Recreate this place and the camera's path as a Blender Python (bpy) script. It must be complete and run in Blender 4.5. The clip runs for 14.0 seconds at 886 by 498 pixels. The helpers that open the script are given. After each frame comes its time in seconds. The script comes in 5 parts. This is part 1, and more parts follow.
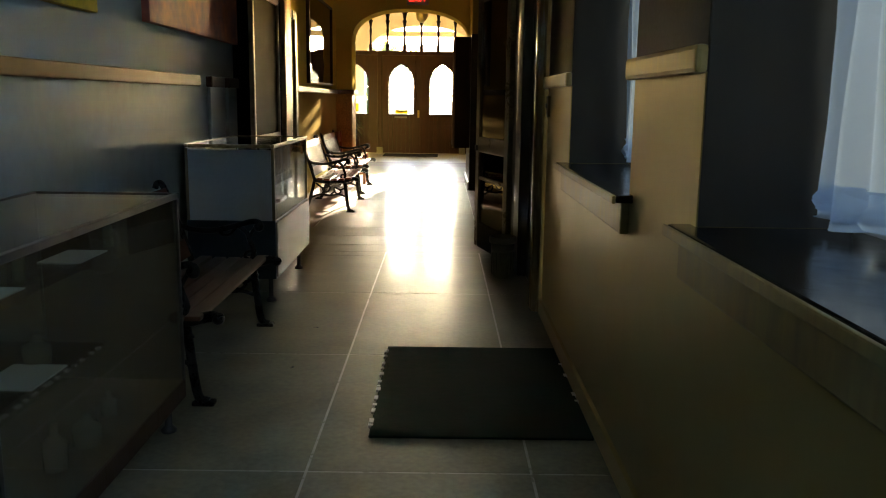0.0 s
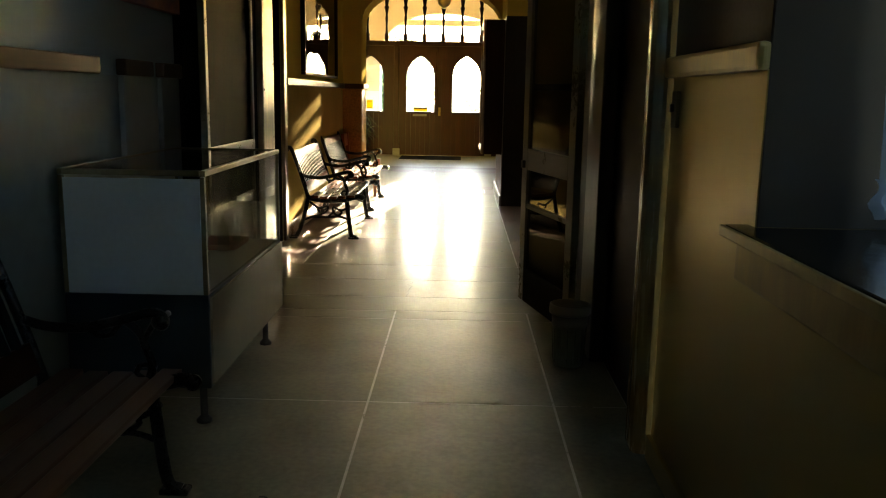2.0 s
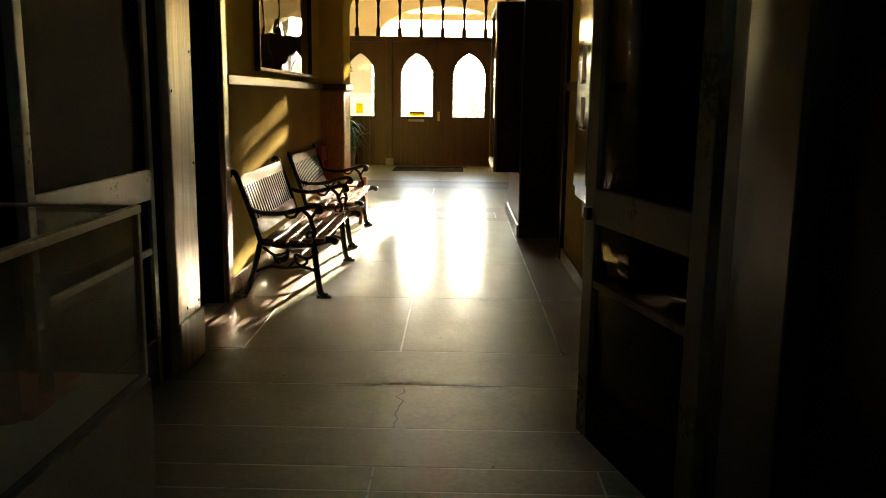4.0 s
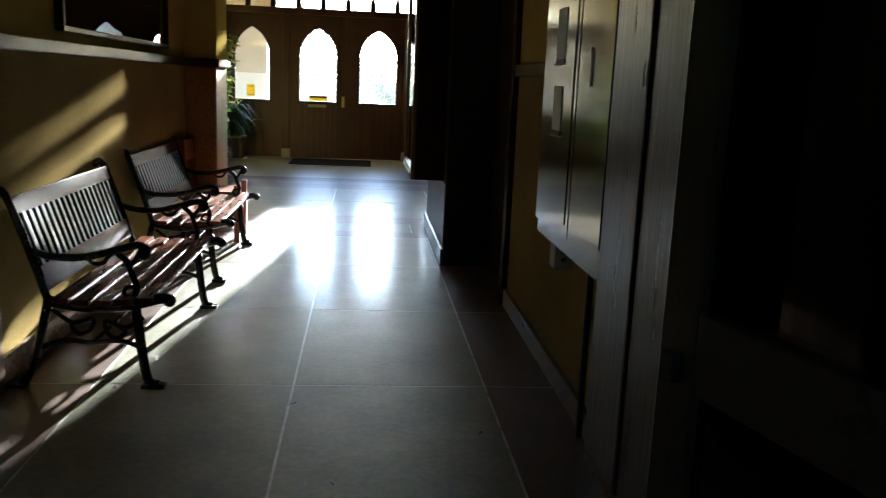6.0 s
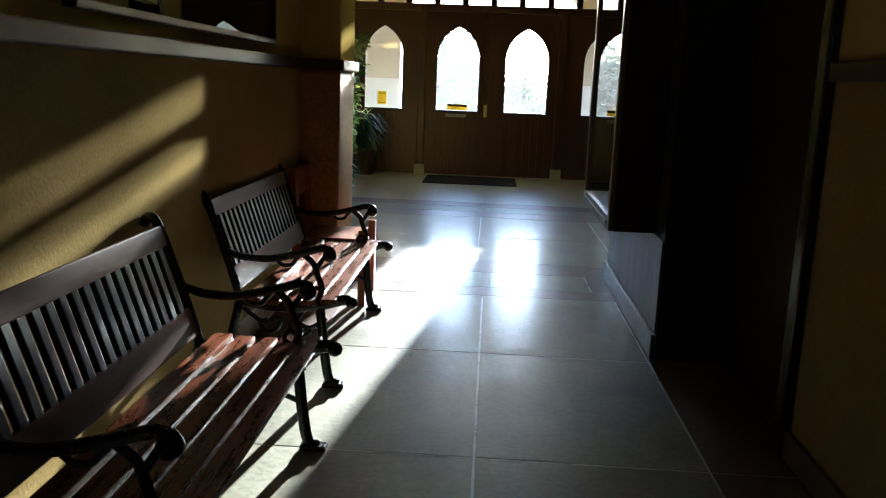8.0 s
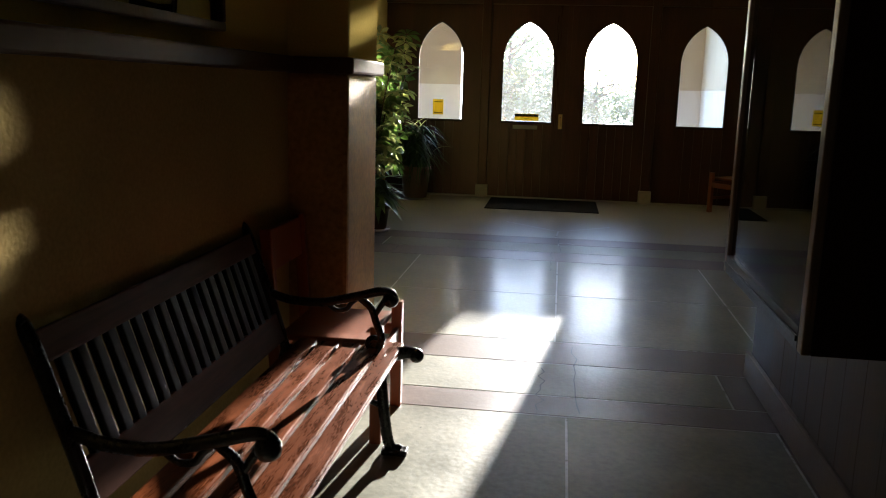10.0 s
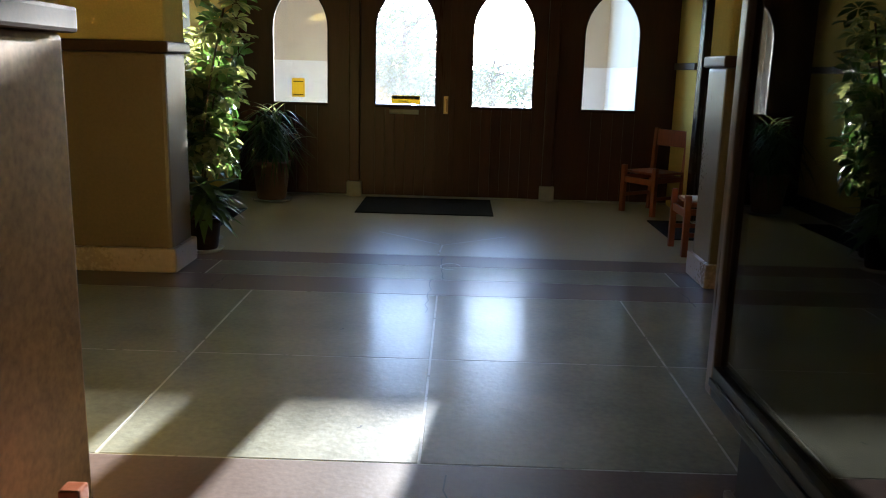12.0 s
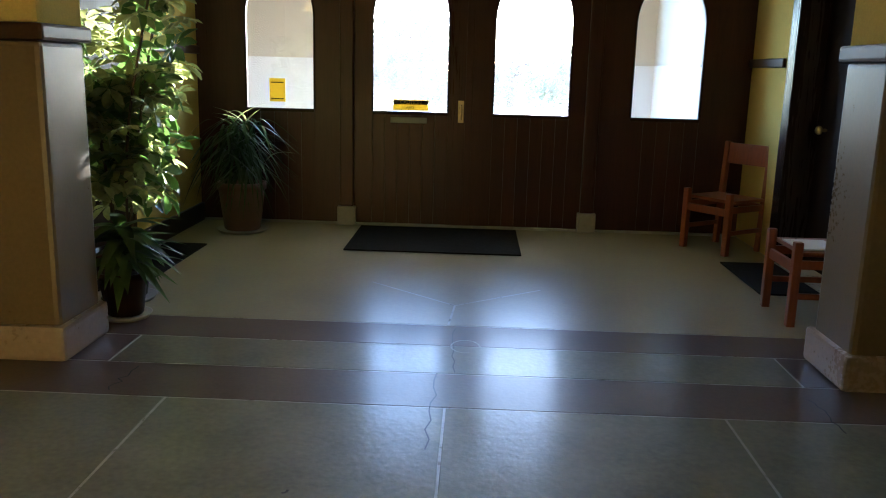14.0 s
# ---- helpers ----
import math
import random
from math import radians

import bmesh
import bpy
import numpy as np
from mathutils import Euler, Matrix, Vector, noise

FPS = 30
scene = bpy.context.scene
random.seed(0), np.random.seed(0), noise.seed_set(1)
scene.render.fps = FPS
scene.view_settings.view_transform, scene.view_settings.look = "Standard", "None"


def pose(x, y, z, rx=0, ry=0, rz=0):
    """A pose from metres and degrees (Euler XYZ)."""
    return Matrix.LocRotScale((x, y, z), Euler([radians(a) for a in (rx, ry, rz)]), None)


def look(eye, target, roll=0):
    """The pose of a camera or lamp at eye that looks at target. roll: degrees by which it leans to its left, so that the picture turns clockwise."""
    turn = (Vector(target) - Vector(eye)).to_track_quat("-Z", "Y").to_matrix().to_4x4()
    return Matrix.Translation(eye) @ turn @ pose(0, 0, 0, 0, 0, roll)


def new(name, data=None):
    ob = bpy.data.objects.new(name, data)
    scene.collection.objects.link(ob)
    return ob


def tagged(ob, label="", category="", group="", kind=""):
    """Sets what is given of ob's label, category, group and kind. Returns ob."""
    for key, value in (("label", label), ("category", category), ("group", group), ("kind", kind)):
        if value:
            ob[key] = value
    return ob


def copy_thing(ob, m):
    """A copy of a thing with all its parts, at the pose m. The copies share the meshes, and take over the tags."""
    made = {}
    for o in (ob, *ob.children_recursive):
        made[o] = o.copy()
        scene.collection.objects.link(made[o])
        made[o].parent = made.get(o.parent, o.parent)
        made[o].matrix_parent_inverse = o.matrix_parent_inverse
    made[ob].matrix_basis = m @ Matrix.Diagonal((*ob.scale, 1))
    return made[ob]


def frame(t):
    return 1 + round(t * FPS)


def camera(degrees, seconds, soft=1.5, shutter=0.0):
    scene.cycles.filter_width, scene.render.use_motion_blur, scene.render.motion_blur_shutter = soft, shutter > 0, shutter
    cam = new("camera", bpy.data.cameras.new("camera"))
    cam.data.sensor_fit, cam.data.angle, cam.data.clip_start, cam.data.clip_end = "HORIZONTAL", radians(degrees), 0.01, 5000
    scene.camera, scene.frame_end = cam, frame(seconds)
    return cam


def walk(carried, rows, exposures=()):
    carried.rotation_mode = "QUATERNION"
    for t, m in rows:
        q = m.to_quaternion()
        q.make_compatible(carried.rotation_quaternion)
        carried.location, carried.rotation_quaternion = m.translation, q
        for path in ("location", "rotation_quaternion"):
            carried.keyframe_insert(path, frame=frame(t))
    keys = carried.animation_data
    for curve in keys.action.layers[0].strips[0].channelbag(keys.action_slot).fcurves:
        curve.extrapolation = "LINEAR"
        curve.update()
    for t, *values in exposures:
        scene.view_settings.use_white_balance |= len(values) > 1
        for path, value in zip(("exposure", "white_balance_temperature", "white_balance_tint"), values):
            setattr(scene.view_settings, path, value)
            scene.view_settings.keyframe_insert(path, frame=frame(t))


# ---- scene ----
cam = camera(55.9, 14.0, soft=1.05, shutter=0.15)
METRES, EYE, TILT, LEAN, TURN = 14.5, 1.40, 0.0, 0.0, -0.2
ROWS = [
    (0.0, 0.0, 0.0, 0.0, 0.14, -10.15, -0.77),
    (0.5, -0.0027, 0.0401, 0.0007, 0.3, -10.18, -0.88),
    (1.0, -0.002, 0.0787, 0.001, 1.15, -10.44, -0.64),
    (1.5, -0.006, 0.1181, 0.0002, 1.45, -10.48, -0.79),
    (2.0, -0.007, 0.158, 0.0001, 1.48, -10.44, -0.98),
    (2.5, -0.0107, 0.1975, -0.0003, 1.52, -10.36, -0.94),
    (3.0, -0.0119, 0.2382, 0.0003, 1.43, -10.26, -0.82),
    (5.5, -0.0183, 0.4247, 0.0004, 0.78, -10.68, -1.02),
    (6.0, -0.015, 0.4576, 0.0003, -4.92, -11.14, -2.43),
    (6.5, -0.017, 0.4926, 0.0005, -10.92, -11.25, -3.31),
    (7.0, -0.0211, 0.5249, 0.0006, -7.44, -11.6, -3.12),
    (7.5, -0.0299, 0.5617, 0.0005, -0.82, -11.25, -2.88),
    (10.0, -0.0434, 0.7374, 0.0018, 8.23, -10.97, -1.57),
    (10.5, -0.036, 0.7693, 0.0012, 3.6, -11.66, -1.05),
    (11.0, -0.036, 0.8031, 0.0003, 0.71, -11.97, -1.57),
    (11.5, -0.0348, 0.8364, -0.0006, 0.4, -12.1, -1.63),
    (12.0, -0.034, 0.8677, 0.0, 1.43, -12.12, -1.47),
    (12.5, -0.0368, 0.8996, -0.0004, 1.51, -12.01, -1.38),
    (13.0, -0.034, 0.9312, -0.0006, 1.47, -12.01, -1.27),
    (13.5, -0.0355, 0.9643, -0.0008, 1.49, -11.96, -1.3),
    (14.0, -0.0357, 0.9952, -0.0014, 2.56, -12.12, -1.45),
]
EXPOSURES = [
    (0.0, 5.71, 7600, 15), (1.5, 5.74, 7200, 10), (2.5, 5.48, 8900, 8), (3.2, 5.49, 9300, 7), (5.3, 4.86, 5350, 9), (7.7, 4.64, 5050, 8), (9.8, 3.90, 5600, 15), (11.0, 4.01, 5330, 12), (14.0, 4.67, 4920, 12),
]
walk(cam, [(t, pose(0, 0, EYE, TILT, LEAN, TURN) @ pose(METRES * x, METRES * y, METRES * z, 90 + pitch, roll, yaw)) for t, x, y, z, yaw, pitch, roll in ROWS], EXPOSURES)

# ---- world, sun ----
SUN_ELEV, SUN_SIDE = 9.5, 0.142          # degrees; metres sideways per metre
az = math.atan(SUN_SIDE)                 # east of straight ahead
world = bpy.data.worlds.new("world")
scene.world = world
world.use_nodes = True
wn = world.node_tree.nodes
sky = wn.new("ShaderNodeTexSky")
sky.sky_type, sky.sun_disc = "NISHITA", False
sky.sun_elevation, sky.sun_rotation = radians(SUN_ELEV), az
sky.air_density, sky.dust_density, sky.ozone_density = 0.8, 0.4, 2.0
world.node_tree.links.new(sky.outputs[0], wn["Background"].inputs[0])
wn["Background"].inputs[1].default_value = 0.15
sun = new("sun", bpy.data.lights.new("sun", "SUN"))
sun.data.energy, sun.data.angle, sun.data.color = 2.7, radians(0.7), (1.0, 0.88, 0.68)
to_sun = Vector((SUN_SIDE, 1.0, math.tan(radians(SUN_ELEV)) * math.hypot(1, SUN_SIDE)))
sun.matrix_world = look(to_sun * 60, (0, 0, 0))
# the sky's light in the side windows; the first window is unseen, added fill
for wy0, wy1, watts in ((-1.5, -0.05, 3.6), (0.75, 2.2, 0.2), (3.0, 4.47, 0.2)):
    al = new("window_skylight", bpy.data.lights.new("window_skylight", "AREA"))
    al.data.shape, al.data.size, al.data.size_y, al.data.energy, al.data.color = "RECTANGLE", 1.75, wy1 - wy0 - 0.1, watts, (0.45, 0.70, 1.0)
    al.matrix_world = pose(1.30, (wy0 + wy1) / 2, 2.03, 0, 90, 0)


# ---- materials ----
def material(name, colour, rough=0.5, metal=0.0, vary=0.25, scale=3.0, grain=40.0, bump=0.1, stretch=(1, 1, 1), rough_vary=0.1, other=None, spec=0.5, coat=0.0, coat_rough=0.03):
    """Principled surface with variation at two scales, fine bump and uneven gloss."""
    m = bpy.data.materials.new(name)
    m.use_nodes = True
    n, l = m.node_tree.nodes, m.node_tree.links
    b = n["Principled BSDF"]
    tc = n.new("ShaderNodeTexCoord")
    mp = n.new("ShaderNodeMapping")
    mp.inputs["Scale"].default_value = stretch
    l.new(tc.outputs["Object"], mp.inputs[0])
    oi = n.new("ShaderNodeObjectInfo")
    off = n.new("ShaderNodeVectorMath")
    off.operation = "SCALE"
    off.inputs[0].default_value = (7, 13, 5)
    l.new(oi.outputs["Random"], off.inputs["Scale"])
    l.new(off.outputs[0], mp.inputs["Location"])
    big, fine = n.new("ShaderNodeTexNoise"), n.new("ShaderNodeTexNoise")
    big.inputs["Scale"].default_value, big.inputs["Detail"].default_value = scale, 5
    fine.inputs["Scale"].default_value, fine.inputs["Detail"].default_value = grain, 4
    l.new(mp.outputs[0], big.inputs[0]), l.new(mp.outputs[0], fine.inputs[0])
    add = n.new("ShaderNodeMath")
    add.operation = "MULTIPLY_ADD"
    add.inputs[1].default_value = 0.6
    l.new(big.outputs[0], add.inputs[0])
    half = n.new("ShaderNodeMath")
    half.operation = "MULTIPLY"
    half.inputs[1].default_value = 0.4
    l.new(fine.outputs[0], half.inputs[0]), l.new(half.outputs[0], add.inputs[2])
    ramp = n.new("ShaderNodeValToRGB")
    lo = tuple(max(0, c * (1 - vary)) for c in colour)
    hi = other or tuple(min(1, c * (1 + vary)) for c in colour)
    ramp.color_ramp.elements[0].position, ramp.color_ramp.elements[1].position = 0.3, 0.7
    ramp.color_ramp.elements[0].color, ramp.color_ramp.elements[1].color = (*lo, 1), (*hi, 1)
    l.new(add.outputs[0], ramp.inputs[0]), l.new(ramp.outputs[0], b.inputs["Base Color"])
    rr = n.new("ShaderNodeMapRange")
    rr.inputs["From Min"].default_value, rr.inputs["From Max"].default_value = 0.3, 0.7
    rr.inputs["To Min"].default_value, rr.inputs["To Max"].default_value = max(0.02, rough - rough_vary), min(1, rough + rough_vary)
    l.new(add.outputs[0], rr.inputs[0]), l.new(rr.outputs[0], b.inputs["Roughness"])
    b.inputs["Metallic"].default_value = metal
    b.inputs["Specular IOR Level"].default_value = spec
    b.inputs["Coat Weight"].default_value, b.inputs["Coat Roughness"].default_value = coat, coat_rough
    if bump:
        bp = n.new("ShaderNodeBump")
        bp.inputs["Strength"].default_value, bp.inputs["Distance"].default_value = bump, 0.01
        l.new(add.outputs[0], bp.inputs["Height"]), l.new(bp.outputs[0], b.inputs["Normal"]), l.new(bp.outputs[0], b.inputs["Coat Normal"])
    return m


def glass_material(name, tint=(1, 1, 1), ior=1.5, rough=0.01, wavy=0.0, thin=False):
    """Thin clear pane: straight-through light, with gloss by Fresnel."""
    m = bpy.data.materials.new(name)
    m.use_nodes = True
    n, l = m.node_tree.nodes, m.node_tree.links
    n.remove(n["Principled BSDF"])
    t, g, mix, f = n.new("ShaderNodeBsdfTransparent"), n.new("ShaderNodeBsdfGlossy"), n.new("ShaderNodeMixShader"), n.new("ShaderNodeFresnel")
    t.inputs[0].default_value = (*tint, 1)
    g.inputs["Roughness"].default_value = rough
    f.inputs[0].default_value = ior
    if thin:    # both faces of a pane reflect alike
        lw, pw, ma = n.new("ShaderNodeLayerWeight"), n.new("ShaderNodeMath"), n.new("ShaderNodeMath")
        lw.inputs["Blend"].default_value = 0.5
        pw.operation, ma.operation = "POWER", "MULTIPLY_ADD"
        pw.inputs[1].default_value = 5.0
        f0 = ((ior - 1) / (ior + 1)) ** 2
        ma.inputs[1].default_value, ma.inputs[2].default_value = 1 - f0, f0
        l.new(lw.outputs["Facing"], pw.inputs[0]), l.new(pw.outputs[0], ma.inputs[0])
        f = ma
    l.new(f.outputs[0], mix.inputs[0]), l.new(t.outputs[0], mix.inputs[1]), l.new(g.outputs[0], mix.inputs[2])
    l.new(mix.outputs[0], n["Material Output"].inputs[0])
    if wavy:
        w, bp = n.new("ShaderNodeTexNoise"), n.new("ShaderNodeBump")
        w.inputs["Scale"].default_value, w.inputs["Detail"].default_value = 2.5, 1
        bp.inputs["Strength"].default_value, bp.inputs["Distance"].default_value = wavy, 0.02
        l.new(w.outputs[0], bp.inputs["Height"]), l.new(bp.outputs[0], g.inputs["Normal"])
    return m


def glow_material(name, colour, strength):
    m = bpy.data.materials.new(name)
    m.use_nodes = True
    b = m.node_tree.nodes["Principled BSDF"]
    b.inputs["Base Color"].default_value = (*colour, 1)
    b.inputs["Emission Color"].default_value, b.inputs["Emission Strength"].default_value = (*colour, 1), strength
    return m


slab = material("polished_concrete", (0.208, 0.207, 0.148), 0.45, vary=0.36, scale=2.6, grain=38, bump=0.3, rough_vary=0.09, spec=0.15, coat=0.21, coat_rough=0.13)
slab_tan = material("tan_concrete", (0.32, 0.285, 0.175), 0.38, vary=0.2, scale=1.6, grain=45, bump=0.06, rough_vary=0.05, coat=0.2, coat_rough=0.15)
slab_brown = material("brown_concrete", (0.13, 0.092, 0.075), 0.40, vary=0.28, scale=2, grain=45, bump=0.16, rough_vary=0.05, coat=0.12, coat_rough=0.15, spec=0.15)
joint = material("pale_joint", (0.38, 0.37, 0.31), 0.32, vary=0.35, scale=9, spec=0.5)
blue_wall = material("pale_blue_plaster", (0.29, 0.345, 0.355), 0.55, vary=0.10, scale=1.2, grain=70, bump=0.12)
grey_dado = material("grey_green_gloss_paint", (0.25, 0.285, 0.27), 0.30, vary=0.15, scale=1.5, grain=12, bump=0.0, rough_vary=0.02, spec=0.7)
mustard = material("mustard_plaster", (0.60, 0.455, 0.125), 0.65, vary=0.14, scale=1.3, grain=90, bump=0.25, spec=0.0)
olive = material("olive_brown_dado", (0.38, 0.285, 0.115), 0.6, vary=0.25, scale=1.6, grain=70, bump=0.4, spec=0.0)
foyer_dado = material("brown_grey_gloss_dado", (0.18, 0.128, 0.064), 0.36, spec=0.25, vary=0.15, scale=1.3, grain=50, bump=0.1)
tan_dado = material("tan_textured_dado", (0.36, 0.215, 0.075), 0.48, vary=0.55, scale=1.8, grain=40, bump=0.25, spec=0.08)
khaki = material("khaki_gloss_dado", (0.48, 0.37, 0.135), 0.38, metal=0.68, vary=0.04, scale=1.2, grain=4, bump=0.0, rough_vary=0.0, spec=0.7)
worn_apron = material("worn_scratched_board", (0.34, 0.255, 0.10), 0.40, metal=0.5, vary=0.30, scale=14, grain=60, bump=0.04, stretch=(1, 1, 0.2), spec=0.8)
# very dark brown base for window wall, reveals and end wall
dark_plaster = material("dark_plaster", (0.046, 0.037, 0.027), 0.6, vary=0.1, scale=1.3, grain=60, bump=0.06)
dark_paint = material("dark_brown_paint", (0.034, 0.027, 0.023), 0.36, vary=0.35, scale=3, grain=30, bump=0.03, rough_vary=0.05, spec=0.3)
sill_paint = material("worn_dark_sill_paint", (0.020, 0.017, 0.014), 0.17, vary=0.5, scale=4, grain=25, bump=0.0, spec=0.6)
# near-black, almost without gloss: west panel, rebate strip and recessed door
dark_matte = material("black_brown_matte", (0.008, 0.007, 0.006), 0.9, vary=0.3, scale=3, grain=20, bump=0.03, spec=0.05)
# near-black base of the east stretch and the leaves' bottom rails
near_black = material("near_black_gloss", (0.008, 0.009, 0.011), 0.50, spec=0.10, vary=0.2, scale=2, grain=12, bump=0.0, rough_vary=0.02)
pale_cream = material("pale_cream_plaster", (0.78, 0.70, 0.50), 0.6, vary=0.06, scale=1, grain=70, bump=0.12)
cream = material("cream_plaster", (0.50, 0.45, 0.35), 0.6, vary=0.07, scale=1, grain=70, bump=0.12)
ceiling_white = material("off_white_ceiling", (0.78, 0.74, 0.64), 0.7, vary=0.05, scale=1, grain=60, bump=0.08)
white_paint = material("white_paint", (0.68, 0.68, 0.66), 0.5, vary=0.05, scale=1, grain=60, bump=0.08)
base_paint = material("tan_cove_base", (0.36, 0.27, 0.19), 0.3, vary=0.2, scale=3, grain=40, bump=0.15)
base_brown = material("brown_cove_base", (0.13, 0.095, 0.07), 0.35, vary=0.2, scale=3, grain=40, bump=0.08, spec=0.4)
rail_wood = material("brown_rail_wood", (0.062, 0.031, 0.016), 0.38, spec=0.18, vary=0.3, scale=3, grain=60, bump=0.0, stretch=(1, 0.08, 1))
cap_wood = material("dark_pier_cap_wood", (0.07, 0.038, 0.02), 0.5, spec=0.05, vary=0.3, scale=4, grain=60, bump=0.05)
door_wood = material("dark_oak", (0.058, 0.021, 0.014), 0.36, spec=0.3, vary=0.34, scale=5, grain=70, bump=0.12, stretch=(1, 1, 0.06))
post_wood = material("worn_stained_wood", (0.17, 0.115, 0.072), 0.3, vary=0.65, scale=7, grain=60, bump=0.3, stretch=(1, 1, 0.06))
# one worn jamb wood twice: darkened for the shaded east, lightened for the lit west
shaded_jamb = material("shaded_worn_wood", (0.085, 0.058, 0.040), 0.34, spec=0.4, vary=0.85, scale=14, grain=50, bump=0.35, stretch=(1, 1, 0.13))
lit_jamb = material("lit_worn_wood", (0.40, 0.275, 0.17), 0.34, vary=0.8, scale=10, grain=60, bump=0.3, stretch=(1, 1, 0.06))
dark_wood = material("dark_stained_wood", (0.034, 0.017, 0.009), 0.45, spec=0.12, vary=0.4, scale=5, grain=60, bump=0.15, stretch=(1, 1, 0.07))
side_door = material("brown_black_stained_wood", (0.018, 0.010, 0.006), 0.7, vary=0.4, scale=5, grain=60, bump=0.15, stretch=(1, 1, 0.07), spec=0.1)
seat_wood = material("red_brown_slat_wood", (0.075, 0.015, 0.004), 0.30, vary=0.8, scale=34, grain=230, bump=0.22, stretch=(1, 0.16, 1), other=(0.25, 0.062, 0.008), spec=0.22)
seat_dull = material("dull_brown_slat_wood", (0.10, 0.042, 0.024), 0.36, vary=0.5, scale=9, grain=90, bump=0.2, stretch=(1, 0.05, 1))
chair_wood = material("orange_brown_wood", (0.235, 0.064, 0.017), 0.35, vary=0.3, scale=5, grain=60, bump=0.1, stretch=(1, 1, 0.1))
iron = material("black_cast_iron", (0.007, 0.008, 0.009), 0.28, spec=0.35, vary=0.4, scale=12, grain=120, bump=0.25)
black_gloss = material("black_gloss_slat", (0.006, 0.007, 0.007), 0.42, vary=0.4, scale=8, grain=80, bump=0.0, rough_vary=0.04, spec=0.13)
bench_rail = material("brown_black_rail_wood", (0.062, 0.024, 0.013), 0.48, vary=0.5, scale=9, grain=80, bump=0.05, stretch=(1, 0.06, 1), spec=0.03)
dark_varnish = material("dark_varnished_casing", (0.028, 0.016, 0.011), 0.26, vary=0.4, scale=5, grain=60, bump=0.08, stretch=(1, 1, 0.07), spec=0.5)
boarding = material("brown_vertical_boarding", (0.085, 0.058, 0.042), 0.42, vary=0.5, scale=6, grain=60, bump=0.15, stretch=(1, 1, 0.07), spec=0.3)
book_red = material("faded_red_book_cloth", (0.30, 0.055, 0.03), 0.6, vary=0.2, scale=8)
slot_pale = material("pale_plastic_insert", (0.62, 0.60, 0.50), 0.5, vary=0.12, scale=9)
steel = material("brushed_steel", (0.23, 0.22, 0.19), 0.13, metal=1.0, vary=0.05, scale=3, grain=60, bump=0.0, stretch=(1, 1, 0.04), rough_vary=0.04)
brass = material("worn_brass", (0.55, 0.42, 0.2), 0.35, metal=1.0, vary=0.2)
dark_metal = material("dark_metal", (0.06, 0.06, 0.06), 0.4, metal=0.8)
grey_metal = material("grey_painted_metal", (0.30, 0.31, 0.31), 0.4, vary=0.1)
panel_grey = material("grey_laminate", (0.50, 0.52, 0.51), 0.4, vary=0.08, scale=2)
panel_blue = material("dark_blue_laminate", (0.022, 0.038, 0.048), 0.4, vary=0.12, scale=2)
case_front = material("pale_gloss_laminate", (0.26, 0.24, 0.18), 0.26, vary=0.06, scale=2, bump=0.0, rough_vary=0.01, spec=0.8)
case_back = material("pale_case_lining", (0.55, 0.50, 0.32), 0.5, vary=0.08, scale=2)
case_frame = material("dull_gold_metal", (0.20, 0.165, 0.085), 0.35, metal=0.3, vary=0.2, scale=6)
corner_gold = material("golden_worn_varnish", (0.20, 0.125, 0.045), 0.24, vary=0.45, scale=6, grain=60, bump=0.2, stretch=(1, 1, 0.08))
leaf_frame = material("sage_cream_paint", (0.19, 0.172, 0.112), 0.32, vary=0.12, scale=3, grain=40, bump=0.03, spec=0.6)
rubber = material("black_green_rubber_mat", (0.005, 0.020, 0.013), 0.9, vary=0.3, scale=20, grain=200, bump=0.4, spec=0.12)
black_mat = material("black_rubber_mat", (0.008, 0.008, 0.009), 0.9, vary=0.3, scale=20, grain=200, bump=0.4, spec=0.15)
terracotta = material("brown_clay_pot", (0.16, 0.085, 0.05), 0.6, vary=0.2, scale=6)
soil = material("potting_soil", (0.03, 0.02, 0.014), 0.95, vary=0.4, scale=20, bump=0.6)
pale_stone = material("pale_porch_concrete", (0.55, 0.52, 0.45), 0.7, vary=0.15, scale=4)
stone = material("grey_stone_block", (0.38, 0.36, 0.32), 0.6, vary=0.15, scale=8)
grey_paper = material("greyed_paper", (0.34, 0.36, 0.37), 0.7, vary=0.06)
paper = material("white_paper", (0.8, 0.8, 0.78), 0.7, vary=0.03)
black = material("black_ink", (0.01, 0.01, 0.01), 0.5, vary=0.1)
red = material("red_plastic", (0.45, 0.02, 0.02), 0.4, vary=0.1)
bin_grey = material("beige_bin_plastic", (0.14, 0.125, 0.085), 0.35, vary=0.1)
dim_glass = material("dull_grey_glassware", (0.10, 0.10, 0.085), 0.15, vary=0.2, bump=0.0, spec=0.6)
paint_violet = material("abstract_violet_canvas", (0.30, 0.035, 0.42), 0.5, vary=0.7, scale=3.2, grain=9, other=(0.78, 0.22, 0.15))
paint_yellow = material("abstract_yellow_canvas", (0.75, 0.42, 0.03), 0.6, vary=0.5, scale=4, grain=20, other=(0.85, 0.55, 0.05))
picture_dark = material("dark_print", (0.05, 0.045, 0.04), 0.5, vary=0.5, scale=4, grain=20)
asphalt = material("asphalt", (0.055, 0.055, 0.058), 0.85, vary=0.25, scale=1, grain=30)
grass = material("grass", (0.07, 0.10, 0.03), 0.9, vary=0.4, scale=0.6, grain=20, bump=0.5)
bark = material("bark", (0.09, 0.065, 0.045), 0.9, vary=0.35, scale=4, grain=20, bump=0.6, stretch=(1, 1, 0.3))
